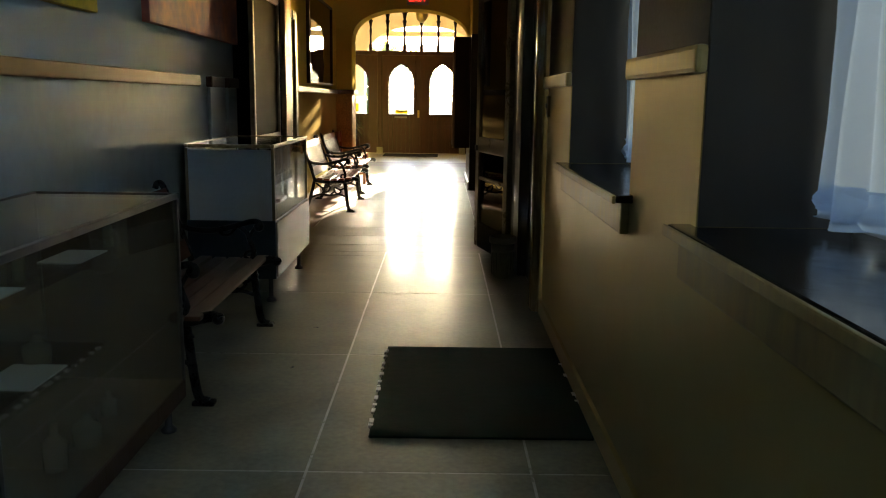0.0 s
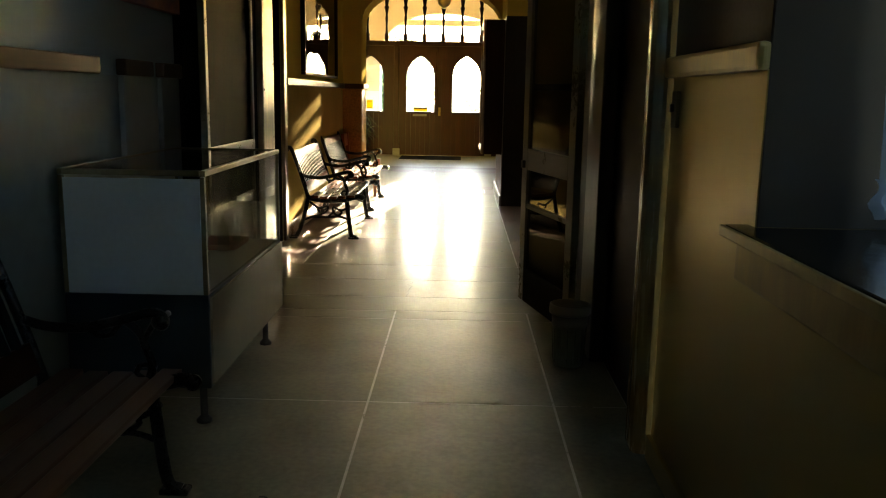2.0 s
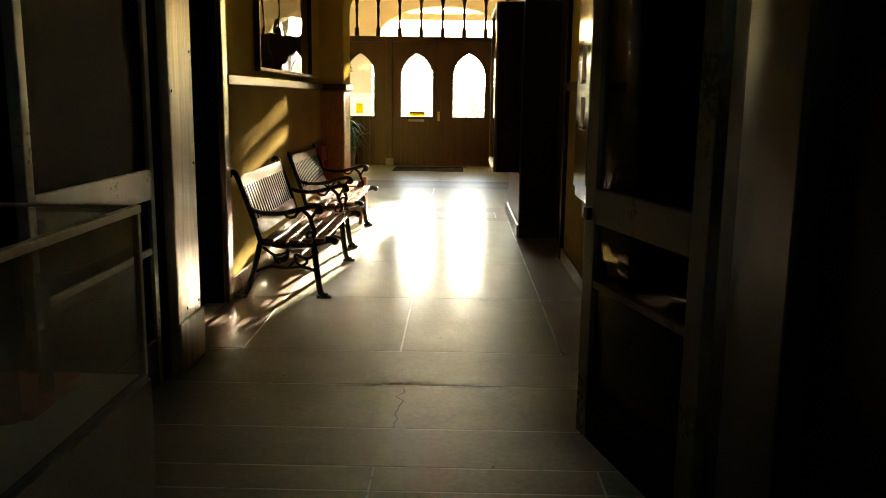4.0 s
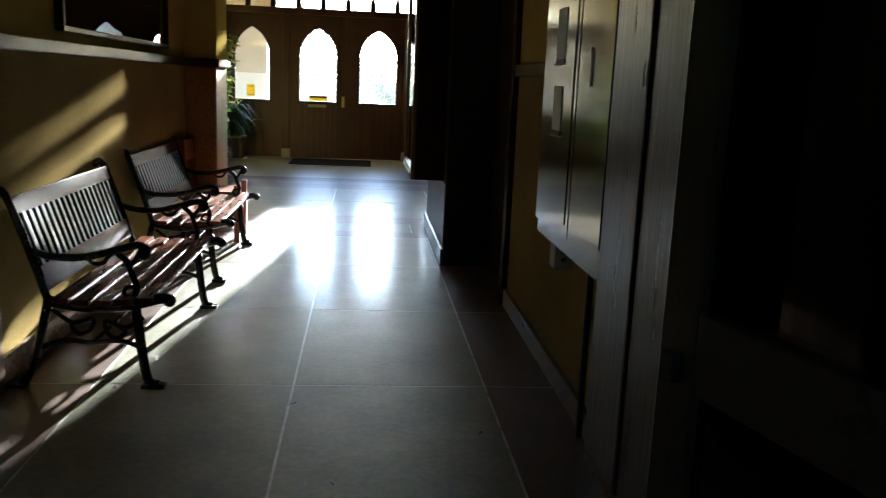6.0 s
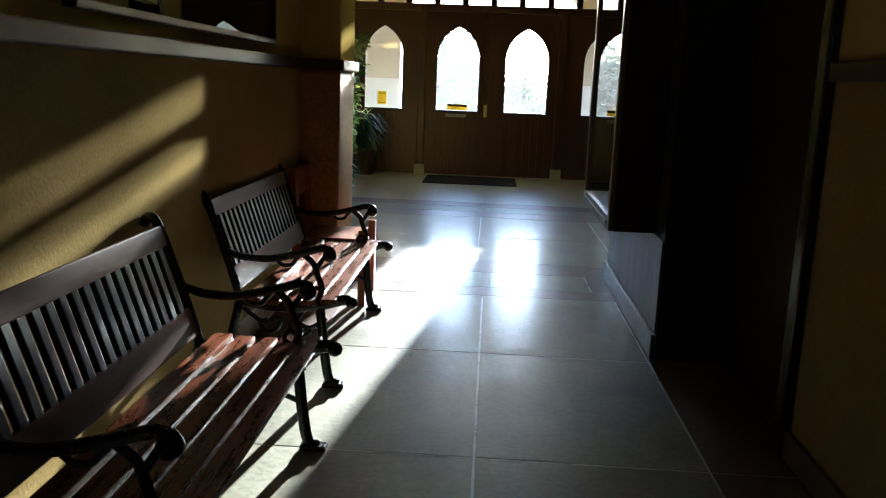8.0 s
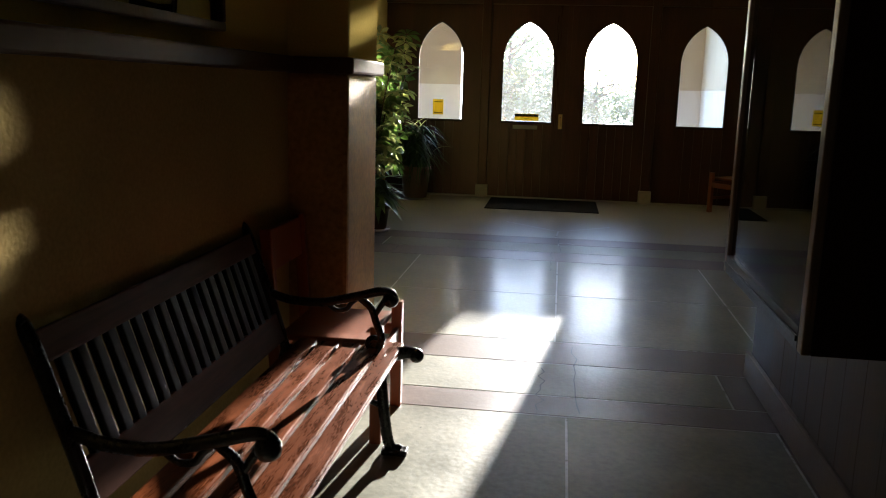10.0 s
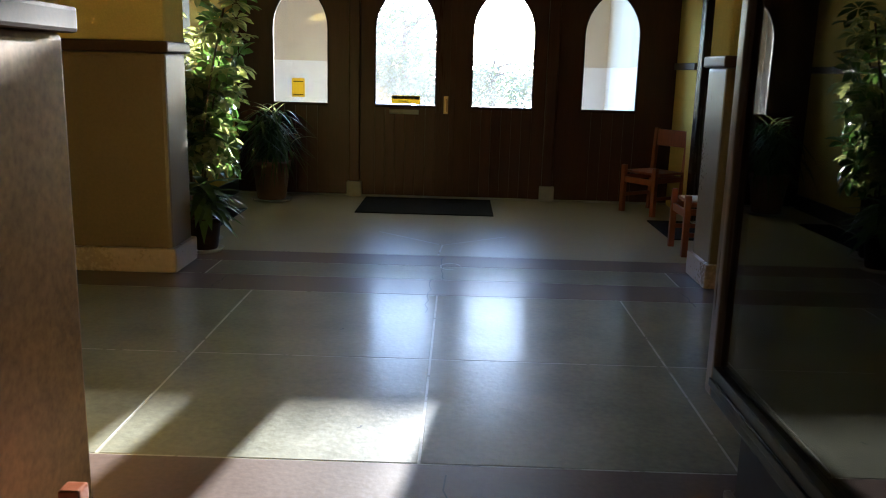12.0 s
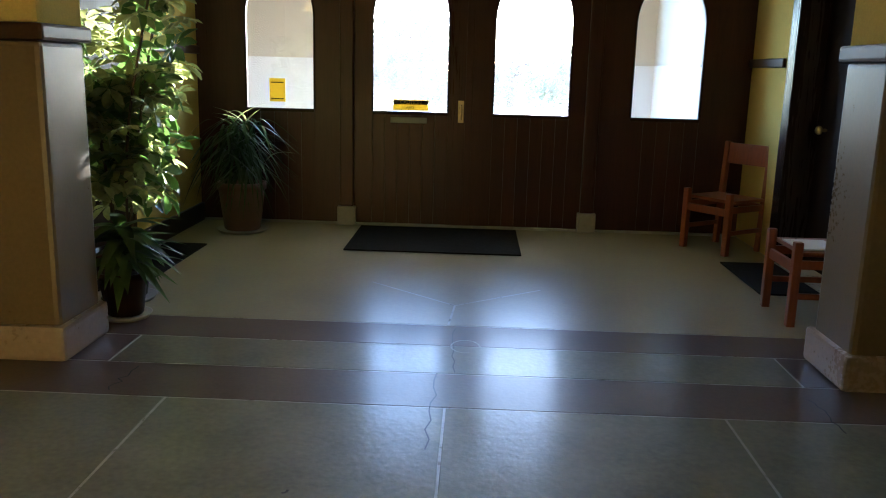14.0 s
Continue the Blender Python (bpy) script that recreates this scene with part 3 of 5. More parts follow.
structure("wall_vestibule_east", B((VR, 18.5, 0, VR + 0.3, 19.55, 4.4), (VR, 20.80, 0, VR + 0.3, 22.0, 4.4), (VR, 19.55, 2.42, VR + 0.3, 20.80, 4.4)), mustard, "mustard vestibule wall", "wall")

# ---- entrance doors ----
PANES = [(-2.49, -1.89, 2.265), (-1.38, -0.72, 2.28), (-0.33, 0.33, 2.28), (0.86, 1.45, 2.265)]
LEAVES = [(VL, -1.63), (-1.57, -0.545), (-0.535, 0.50), (0.56, VR)]
NAMES = [("side_panel", "dark oak fixed side panel with arched light"), ("door_1", "dark oak boarded entrance door with arched light"), ("door_2", "dark oak boarded entrance door with arched light"), ("side_panel", "dark oak fixed side panel with arched light")]
for (p0, p1, pt), (l0, l1), (nm, lab) in zip(PANES, LEAVES, NAMES):
    d = thing(nm, lab, "door", kind="structure")
    bm = bmesh.new()
    box(bm, l0, DY, 0.02, p0, DY + 0.06, 2.55), box(bm, p1, DY, 0.02, l1, DY + 0.06, 2.55)
    over_arch(bm, gothic(p0, p1, 1.80, pt), 2.55, DY, DY + 0.06)
    bmesh.ops.remove_doubles(bm, verts=bm.verts, dist=1e-4)
    part("frame", bm, door_wood, d)
    n = max(3, round((p1 - p0 + 0.1) / 0.13))
    w = (p1 - p0) / n
    for i in range(n):
        part("plank", B((p0 + i * w + 0.0008, DY + 0.008, 0.02, p0 + (i + 1) * w - 0.0008, DY + 0.05, 1.0), bevel=0.0025), door_wood, d)
    part("backing", B((l0 + 0.005, DY + 0.062, 0.02, l1 + (0.03 if nm == "door_1" else -0.005), DY + 0.08, 1.0)), dark_wood, d)
    part("light_rail", B((p0, DY - 0.006, 0.985, p1, DY + 0.05, 1.015), bevel=0.004), dark_wood, d)
    edge = [(p0, 1.015)] + gothic(p0, p1, 1.80, pt) + [(p1, 1.015)]
    bm = bmesh.new()
    sweep(bm, [(x, DY + 0.0, z) for x, z in edge], 0.009, 6)
    part("beading", bm, dark_wood, d)
    bm = bmesh.new()
    prism(bm, edge, DY + 0.028, DY + 0.034)
    g = part("pane", bm, dusty if nm.startswith("door") else clear, d)
    g.visible_shadow = False
for x0, x1 in ((-1.63, -1.57), (0.50, 0.56)):
    structure("door_post", B((x0 - 0.03, DY - 0.05, 0.17, x1 + 0.03, DY + 0.08, 2.585), bevel=0.012), door_wood, "dark oak door post", "trim")
    structure("post_block", B((x0 - 0.05, DY - 0.08, 0, x1 + 0.05, DY + 0.08, 0.17), bevel=0.012), stone, "grey stone post block", "trim")
structure("door_lintel", B((VL, DY - 0.04, 2.49, VR, DY + 0.1, 2.60), bevel=0.012), door_wood, "dark oak lintel", "trim")
structure("door_threshold", B((VL, DY - 0.03, 0, VR, DY + 0.12, 0.018), bevel=0.004), stone, "worn grey threshold", "trim")
# transom of turned spindles over the doors
tr = thing("transom", "row of turned oak spindles before a glazed arch", "transom", kind="structure")
bm = bmesh.new()
over_arch(bm, tudor(VL + 0.1, VR - 0.1, 2.9, 3.85), 4.4, DY, DY + 0.15)
box(bm, VL, DY, 2.60, VL + 0.1, DY + 0.15, 4.4), box(bm, VR - 0.1, DY, 2.60, VR, DY + 0.15, 4.4)
part("arch_wall", bm, mustard, tr)
g = part("pane", B((VL + 0.1, DY + 0.10, 2.60, VR - 0.1, DY + 0.106, 3.9)), amber, tr)
g.visible_shadow = False
for i in range(11):
    x = -0.545 + (i - 5) * 0.43
    bm = bmesh.new()
    lathe(bm, [(0.05, 2.60), (0.05, 2.74), (0.028, 2.78), (0.022, 2.95), (0.034, 3.1), (0.022, 3.18), (0.045, 3.3), (0.06, 3.34), (0.03, 3.38), (0.055, 3.5), (0.055, 3.9)], x, DY + 0.04, 10)
    part("spindle", bm, dark_wood, tr)
    if i < 10:
        bm = bmesh.new()
        over_arch(bm, gothic(x + 0.03, x + 0.40, 3.42, 3.62, 5), 3.9, DY + 0.02, DY + 0.06)
        part("cusp_arch", bm, dark_wood, tr)

# ---- outside: porch, ground, trees ----
PW, PE, PF = -3.2, 1.50, 24.1           # porch side walls and front
for side, xa, xb in (("west", PW - 0.35, PW), ("east", PE, PE + 0.35)):
    structure("porch_wall_" + side, B((xa, 22.05, -0.2, xb, PF, 1.475)), white_paint, "white lower porch wall", "wall")
    structure("porch_wall_%s_upper" % side, B((xa, 22.05, 1.475, xb, PF, 4.6)), cream, "cream porch wall", "wall")
    lip = (xb, xb + 0.012) if side == "west" else (xa - 0.012, xa)
    structure("porch_rail_" + side, B((lip[0], 22.05, 1.455, lip[1], PF, 1.48), bevel=0.003), white_paint, "white moulding of the porch wall", "trim")
structure("porch_ceiling", B((-3.6, 22.05, 4.4, 2.0, PF, 4.6)), pale_cream, "cream porch ceiling", "ceiling")
bm = bmesh.new()
over_arch(bm, tudor(-2.2, 1.1, 2.3, 3.43), 4.6, PF, PF + 0.4)
box(bm, -4.5, PF, 1.475, -2.2, PF + 0.4, 4.6), box(bm, 1.1, PF, 1.475, 3.5, PF + 0.4, 4.6)
structure("porch_front", bm, cream, "cream arched porch front", "wall")
structure("porch_front_lower", B((-4.5, PF, -1.5, -2.2, PF + 0.4, 1.475), (1.1, PF, -1.5, 3.5, PF + 0.4, 1.475)), white_paint, "white lower porch front", "wall")
structure("porch_beam", B((-2.2, PF + 0.05, 3.13, 1.1, PF + 0.20, 3.28), bevel=0.01), pale_cream, "cream beam across the porch arch", "trim")
structure("porch_floor", B((-3.6, 22.05, -0.5, 2.0, 25.0, -0.02)), pale_stone, "grey porch floor", "floor")
for i in range(6):
    structure("porch_step", B((-2.2, 25.0 + 0.3 * i, -1.5, 1.1, 25.3 + 0.3 * i, -0.18 - 0.18 * i), bevel=0.01), stone, "grey stone entrance step", "step")
structure("ground", B((-400, 25.0, -1.7, 400, 900, -1.5)), grass, "rough lawn before the building", "ground")
structure("road", B((-300, 48, -1.5, 300, 56, -1.47)), asphalt, "grey asphalt road", "road")
structure("path", B((-1.6, 26.8, -1.5, 0.5, 48, -1.485)), stone, "pale concrete path", "pavement")


def tree(x, y, height, spread, seed, low=0.30, clumps=130):
    rnd = random.Random(seed)
    t = thing("tree", "broad leafy tree beyond the road", "tree", "street trees", m=pose(x, y, -1.5))
    bm = bmesh.new()
    sweep(bm, [(0, 0, 0), (0.1, 0, height * 0.25), (0, 0.1, height * 0.5), (0.1, 0, height * 0.8)], [0.32, 0.24, 0.18, 0.05], 8)
    for k in range(7):
        a, h = rnd.uniform(0, 6.28), height * rnd.uniform(0.3, 0.65)
        e = Vector((math.cos(a) * spread * 0.7, math.sin(a) * spread * 0.7, h + height * 0.22))
        sweep(bm, [(0, 0, h), e * 0.5 + Vector((0, 0, h * 0.5 - 0.1)), e], [0.12, 0.08, 0.03], 6)
    part("trunk", bm, bark, t)
    verts, faces = [], []
    for k in range(clumps):
        a, u = rnd.uniform(0, 6.28), rnd.random() ** 0.5
        c = Vector((math.cos(a) * spread * u, math.sin(a) * spread * u, height * (low + (0.95 - low) * rnd.random() * (1 - 0.5 * u))))
        for j in range(42):
            p = c + Vector((rnd.gauss(0, 0.55), rnd.gauss(0, 0.55), rnd.gauss(0, 0.45)))
            d = Vector((rnd.gauss(0, 1), rnd.gauss(0, 1), rnd.gauss(0, 0.6))).normalized() * 0.21
            s = d.orthogonal().normalized() * 0.11
            n = len(verts)
            verts += [p - d, p + s, p + d, p - s]
            faces.append((n, n + 1, n + 2, n + 3))
    me = bpy.data.meshes.new("crown")
    me.from_pydata(verts, [], faces)
    me.materials.append(tree_leaf)
    c = new("crown", me)
    c.parent = t


# the last tree stands out of view, added to thin the sun's beam
for args in ((-10, 72, 7.5, 4.0, 1, 0.1), (-4.6, 74, 9.0, 4.8, 2, 0.06, 170), (2.2, 84, 5.2, 4.0, 3, 0.08, 60), (9, 76, 7, 4.5, 4, 0.1), (15, 74, 7, 4, 5, 0.15), (-17, 76, 8, 5, 6, 0.15), (4.8, 45, 11, 2.7, 7, 0.76, 22)):
    tree(*args)

car = thing("parked_car", "white hatchback parked on the road", "car", m=pose(-3.2, 50.0, -1.47))
bm = bmesh.new()
prism(bm, [(-2.0, 0.25), (2.0, 0.25), (2.05, 0.7), (1.2, 0.9), (0.6, 1.42), (-1.2, 1.42), (-1.9, 0.9), (-2.05, 0.6)], -0.8, 0.8)
part("body", bm, car_paint, car)
bm = bmesh.new()
prism(bm, [(1.0, 0.92), (0.52, 1.36), (-1.1, 1.36), (-1.65, 0.92)], -0.812, -0.802)
part("side_window", bm, black, car)
for x in (-1.3, 1.3):
    bm = bmesh.new()
    sweep(bm, [(x, -0.83, 0.32), (x, -0.6, 0.32)], 0.32, 18)
    w = part("wheel", bm, black, car)
    bm = bmesh.new()
    sweep(bm, [(x, -0.845, 0.32), (x, -0.825, 0.32)], 0.2, 14)
    part("rim", bm, grey_metal, w)


# ---- benches ----
def bench(m, length, group, seat_mat):
    b = thing("bench", "iron and wood park bench with scrolled black arms against the wall", "bench", group, m=m)
    half = length / 2
    for side in (-1, 1):
        y = side * (half - 0.07)
        def bar(name, pts, r, flat=0.7, n=5):
            bm = bmesh.new()
            sweep(bm, [(p[0], y, p[1]) for p in [(v.x, v.y) for v in curve([(q[0], q[1], 0) for q in pts], n)]], r, 8, flat)
            return part(name, bm, iron, b)
        bar("front_leg", [(0.0, 0.014), (-0.045, 0.035), (-0.066, 0.14), (-0.082, 0.29), (-0.095, 0.40)], 0.023, 0.9)
        part("foot", B((-0.075, y - 0.03, 0, 0.028, y + 0.03, 0.022), bevel=0.008), iron, b)
        bar("back_leg", [(-0.64, 0.012), (-0.58, 0.03), (-0.52, 0.18), (-0.47, 0.38)], 0.021, 0.9)
        part("foot", B((-0.67, y - 0.03, 0, -0.57, y + 0.03, 0.02), bevel=0.006), iron, b)
        bar("seat_bar", [(-0.48, 0.40), (-0.30, 0.375), (-0.12, 0.385), (0.02, 0.42), (0.06, 0.405)], 0.026, 0.9)
        bar("back_upright", [(-0.46, 0.38), (-0.50, 0.52), (-0.56, 0.70), (-0.62, 0.86), (-0.655, 0.88), (-0.67, 0.85)], 0.02, 0.9)
        bar("arm", [(-0.52, 0.62), (-0.44, 0.60), (-0.32, 0.598), (-0.18, 0.63), (-0.09, 0.655), (-0.05, 0.65), (-0.035, 0.63)], 0.018, 0.95)
        bm = bmesh.new()
        lathe(bm, [(0.005, -0.032), (0.026, -0.02), (0.033, 0), (0.026, 0.02), (0.005, 0.032)], 0, 0, 12)
        bmesh.ops.transform(bm, matrix=pose(-0.05, y, 0.625, 90), verts=bm.verts)
        part("arm_knob", bm, iron, b)
        bm = bmesh.new()
        lathe(bm, [(0.005, -0.035), (0.024, -0.02), (0.03, 0), (0.024, 0.02), (0.005, 0.035)], 0, 0, 12)
        bmesh.ops.transform(bm, matrix=pose(0.055, y, 0.41, 90), verts=bm.verts)
        part("seat_knob", bm, iron, b)
        bar("arm_strut", [(-0.17, 0.625), (-0.125, 0.585), (-0.105, 0.53), (-0.085, 0.47), (-0.10, 0.41)], 0.015)
        bar("arm_brace", [(-0.06, 0.64), (-0.085, 0.60), (-0.11, 0.56)], 0.011)
        bar("arm_scroll", [(-0.30, 0.598), (-0.265, 0.572), (-0.225, 0.575), (-0.205, 0.60), (-0.18, 0.622)], 0.010)
        bar("low_scroll", [(-0.07, 0.46), (-0.12, 0.47), (-0.14, 0.44), (-0.11, 0.42), (-0.09, 0.44)], 0.010)
        bar("under_scroll", [(-0.45, 0.36), (-0.36, 0.30), (-0.28, 0.32), (-0.29, 0.27), (-0.34, 0.25), (-0.37, 0.29), (-0.33, 0.31)], 0.011)
        bar("under_scroll", [(-0.06, 0.33), (-0.14, 0.28), (-0.22, 0.31), (-0.22, 0.26), (-0.18, 0.23), (-0.14, 0.26), (-0.17, 0.29)], 0.011)
        bar("stretcher", [(-0.52, 0.18), (-0.40, 0.22), (-0.28, 0.21), (-0.16, 0.22), (-0.05, 0.18)], 0.012)
    for i in range(5):
        x = -0.43 + i * 0.088
        sl = part("seat_slat", B((x, -half, 0.402 + (0.012 if i == 4 else 0) - 0.006 * (i in (1, 2)), x + 0.072, half, 0.428 + (0.008 if i == 4 else 0) - 0.006 * (i in (1, 2))), bevel=0.006), seat_mat, b)
    lean = pose(-0.47, 0, 0.42, 0, -18.5, 0)
    bm = bmesh.new()
    box(bm, -0.012, -half + 0.08, 0.018, 0.012, half - 0.08, 0.130, 0.005, lean)
    part("lower_rail", bm, bench_rail, b)
    bm = bmesh.new()
    box(bm, -0.014, -half + 0.08, 0.375, 0.014, half - 0.08, 0.455, 0.006, lean)
    part("top_rail", bm, bench_rail, b)
    n = round((length - 0.3) / 0.068)
    for i in range(n):
        y = -half + 0.15 + i * (length - 0.3) / (n - 1)
        bm = bmesh.new()
        box(bm, -0.008, y - 0.021, 0.12, 0.012, y + 0.020, 0.38, 0.005, lean)
        part("back_slat", bm, black_gloss, b)
    bm = bmesh.new()
    sweep(bm, [(-0.28, -half + 0.07, 0.21), (-0.28, half - 0.07, 0.21)], 0.009, 8)
    part("tie_rod", bm, iron, b)
    return b


first_bench = bench(pose(-1.10, 11.01, 0), 1.50, "benches along the wall", seat_wood)
tagged(copy_thing(first_bench, pose(-1.15, 13.05, 0)), "iron and wood park bench in the sun beside a chair")
tagged(bench(pose(-1.055, 4.345, 0), 1.50, "benches along the wall", seat_dull), "dark park bench standing between two display cases")


# ---- chairs ----
def chair(m, label, group):
    c = thing("chair", label, "chair", group, m=m)
    for x, y, h in ((0.20, -0.21, 0.49), (0.20, 0.21, 0.49)):
        part("leg", B((x - 0.024, y - 0.024, 0, x + 0.024, y + 0.024, h), bevel=0.006), chair_wood, c)
    for y in (-0.21, 0.21):
        bm = bmesh.new()
        box(bm, -0.024, -0.02, 0, 0.024, 0.02, 0.86, 0.006, pose(-0.20, y, 0, 0, -3.5, 0))
        part("back_post", bm, chair_wood, c)
        part("side_rail", B((-0.21, y - 0.012, 0.335, 0.18, y + 0.012, 0.385), bevel=0.004), chair_wood, c)
        part("stretcher", B((-0.21, y - 0.01, 0.16, 0.18, y + 0.01, 0.195), bevel=0.004), chair_wood, c)
    part("front_rail", B((0.188, -0.19, 0.31, 0.212, 0.19, 0.37), bevel=0.004), chair_wood, c)
    part("back_rail", B((-0.232, -0.19, 0.34, -0.208, 0.19, 0.385), bevel=0.004), chair_wood, c)
    part("seat", B((-0.20, -0.23, 0.41, 0.175, 0.23, 0.435), bevel=0.008), chair_wood, c, "flat wooden seat")
    bm = bmesh.new()
    box(bm, -0.013, -0.19, 0.68, 0.013, 0.19, 0.85, 0.008, pose(-0.203, 0, 0, 0, -3.5, 0))
    part("back_slat", bm, chair_wood, c)
    return c


ch = chair(pose(-1.47, 14.03, 0, 0, 0, 0), "orange-brown wooden chair beside the pier", "wooden chairs")
tagged(copy_thing(ch, pose(1.56, 21.22, 0, 0, 0, 215)), "orange-brown wooden chair in the corner by the doors")
tagged(copy_thing(ch, pose(1.55, 19.28, 0, 0, 0, 180)), "orange-brown wooden chair with papers on its seat")
tagged(part("paper_sheet", B((1.38, 19.1, 0.437, 1.62, 19.4, 0.445)), paper), "white papers lying on a chair", "paper")


# ---- display cases of the first stretch ----
def display_case(m, width, label, side_mats, low=0.53, frame_mat=leaf_frame, zb=0.12, zt=1.005, inset=0.05):
    """Local x runs out from the wall (front at 0), y along the wall."""
    c = thing("display_case", label, "display case", "glazed display cases", m=m)
    d = 0.60
    part("base_cabinet", B((-d, 0, zb, 0, width, low), bevel=0.006), side_mats[0], c)
    low > 0.4 and part("front_panel", B((0.001, 0.012, zb + 0.015, 0.012, width - 0.012, low - 0.012), bevel=0.003), case_front, c, "cream laminate front panel")
    part("end_panel", B((-d + 0.02, 0, low, -0.02, 0.02, zt - 0.036), bevel=0.003), side_mats[1], c, "plain end panel")
    part("end_glass" if low > 0.4 else "far_end_panel", B((-d + 0.02, width - 0.012, low, -0.02, width - 0.006, zt - 0.026)), clear if low > 0.4 else dark_wood, c)
    for x, y in ((-0.02, 0), (-0.02, width - 0.02), (-d, 0), (-d, width - 0.02)):
        part("corner_post", B((x, y, low, x + 0.02, y + 0.02, zt - 0.026), bevel=0.003), frame_mat, c)
    part("top_frame", B((-0.02, 0, zt - 0.024, 0.004, width, zt), (-d, 0, zt - 0.024, -d + 0.02, width, zt), (-d + 0.021, 0, zt - 0.024, -0.021, 0.02, zt), (-d + 0.021, width - 0.02, zt - 0.024, -0.021, width, zt), bevel=0.004), frame_mat, c)
    part("case_floor", B((-d + 0.02, 0.02, low + 0.0005, -0.02, width - 0.02, low + 0.0012)), panel_grey if low > 0.4 else dark_wood, c)
    part("top_glass", B((-d + 0.02, 0.02, zt - 0.011, -0.02, width - 0.02, zt - 0.005)), clear, c)
    part("front_glass", B((-0.012, 0.02, low, -0.006, width - 0.02, zt - 0.026)), hazy if low > 0.4 else dim_pane, c, "dull glass front with painted haze")
    part("back_panel", B((-d, 0.02, low, -d + 0.01, width - 0.02, zt - 0.026)), case_back if low > 0.4 else dark_wood, c)
    part("shelf", B((-d + 0.02, 0.03, 0.805, -0.16 if low > 0.4 else -0.2, width - 0.03, 0.812)), clear, c, "glass shelf")
    low < 0.4 and part("shelf", B((-d + 0.02, 0.03, 0.50, -0.1, width - 0.03, 0.507)), clear, c, "glass shelf")
    for x, y in ((-0.05, 0.05), (-0.05, width - 0.05 - inset), (-d + 0.05, 0.05), (-d + 0.05, width - 0.05 - inset)):
        bm = bmesh.new()
        lathe(bm, [(0.034, 0), (0.034, 0.012), (0.016, 0.03), (0.016, zb)], x, y, 12)
        part("foot", bm, dark_metal, c)
    return c


display_case(pose(-1.125, 5.63, 0), 1.39, "glazed display case with cream front holding glassware", (panel_blue, panel_grey), 0.57, case_frame, 0.165, 1.085, 0.15)
display_case(pose(-1.09, 1.95, 0), 1.50, "dark glazed display case holding papers and small objects", (dark_wood, clear), 0.2, dark_metal)


bm = bmesh.new()
lathe(bm, [(0.001, 0.0), (0.013, 0.0), (0.013, 0.006), (0.010, 0.010), (0.004, 0.012), (0.001, 0.012)], 0, 0, 14)
bmesh.ops.transform(bm, matrix=pose(-0.17, 0, 0.49, 90, 0, 0), verts=bm.verts)
part("lock", bm, grey_metal, bpy.data.objects["display_case"], "small bright cylinder lock")


def bottle(x, y, z, h, r, mat, label):
    bm = bmesh.new()
    lathe(bm, [(r, 0), (r, h * 0.55), (r * 0.9, h * 0.62), (r * 0.35, h * 0.74), (r * 0.33, h * 0.95), (r * 0.45, h)], 0, 0, 12)
    ob = part("bottle", bm, mat)
    ob.location = (x, y, z)
    return tagged(ob, label, "bottle", "glassware in the case")


rnd = random.Random(5)
for i in range(9):
    y = 5.75 + i * 0.145
    bottle(-1.27 - rnd.random() * 0.25, y, 0.5714, rnd.uniform(0.12, 0.22), rnd.uniform(0.018, 0.035), silver, "small pale glass bottle in the display case")
for i in range(7):
    y = 5.75 + i * 0.18
    bottle(-1.33 - rnd.random() * 0.2, y, 0.8122, rnd.uniform(0.08, 0.16), rnd.uniform(0.015, 0.03), silver, "small pale glass bottle on the glass shelf")
for i, (y, z) in enumerate(((2.89, 0.8122), (2.25, 0.8122), (2.43, 0.5072))):
    tagged(part("paper_sheet", B((-1.42, y, z, -1.24 - 0.03 * (z > 0.8), y + 0.25, z + 0.004)), grey_paper), "white sheet of paper in the display case", "paper", "papers in the case")
for x, y, z, h, r in ((-1.34, 2.6, 0.8122, 0.14, 0.02), (-1.31, 3.25, 0.8122, 0.13, 0.02), (-1.36, 2.72, 0.5072, 0.10, 0.05), (-1.22, 2.75, 0.2014, 0.12, 0.05), (-1.25, 3.02, 0.2014, 0.10, 0.03), (-1.24, 2.55, 0.2014, 0.16, 0.04)):
    bottle(x, y, z, h, r, dim_glass, "small dull glass vessel in the dark display case")

tagged(part("book", B((-1.50, 6.62, 0.5714, -1.28, 6.92, 0.60), bevel=0.004), book_red), "faded red cloth-bound book in the display case", "book")

# ---- paintings, mirror, wall things ----
for y0, y1, z0, z1, mt, lb in ((2.6, 4.33, 1.805, 2.6, paint_yellow, "yellow and red abstract canvas painting"), (5.09, 7.24, 1.83, 2.7, paint_violet, "violet and orange abstract canvas painting")):
    tagged(part("painting", B((LW + 0.002, y0, z0, LW + 0.05, y1, z1), bevel=0.004), mt), lb, "painting")
p = thing("framed_picture", "framed picture under wavy reflecting glass", "picture")
FY0, FY1, FZ0, FZ1 = 11.2, 13.45, 1.62, 2.75
part("backing", B((LW + 0.001, FY0, FZ0, LW + 0.02, FY1, FZ1)), picture_dark, p)
part("frame", B((LW + 0.001, FY0 - 0.03, FZ0 - 0.03, LW + 0.05, FY1 + 0.03, FZ0), (LW + 0.001, FY0 - 0.03, FZ1, LW + 0.05, FY1 + 0.03, FZ1 + 0.03), (LW + 0.001, FY0 - 0.03, FZ0, LW + 0.05, FY0, FZ1), (LW + 0.001, FY1, FZ0, LW + 0.05, FY1 + 0.03, FZ1), bevel=0.006), dark_wood, p)
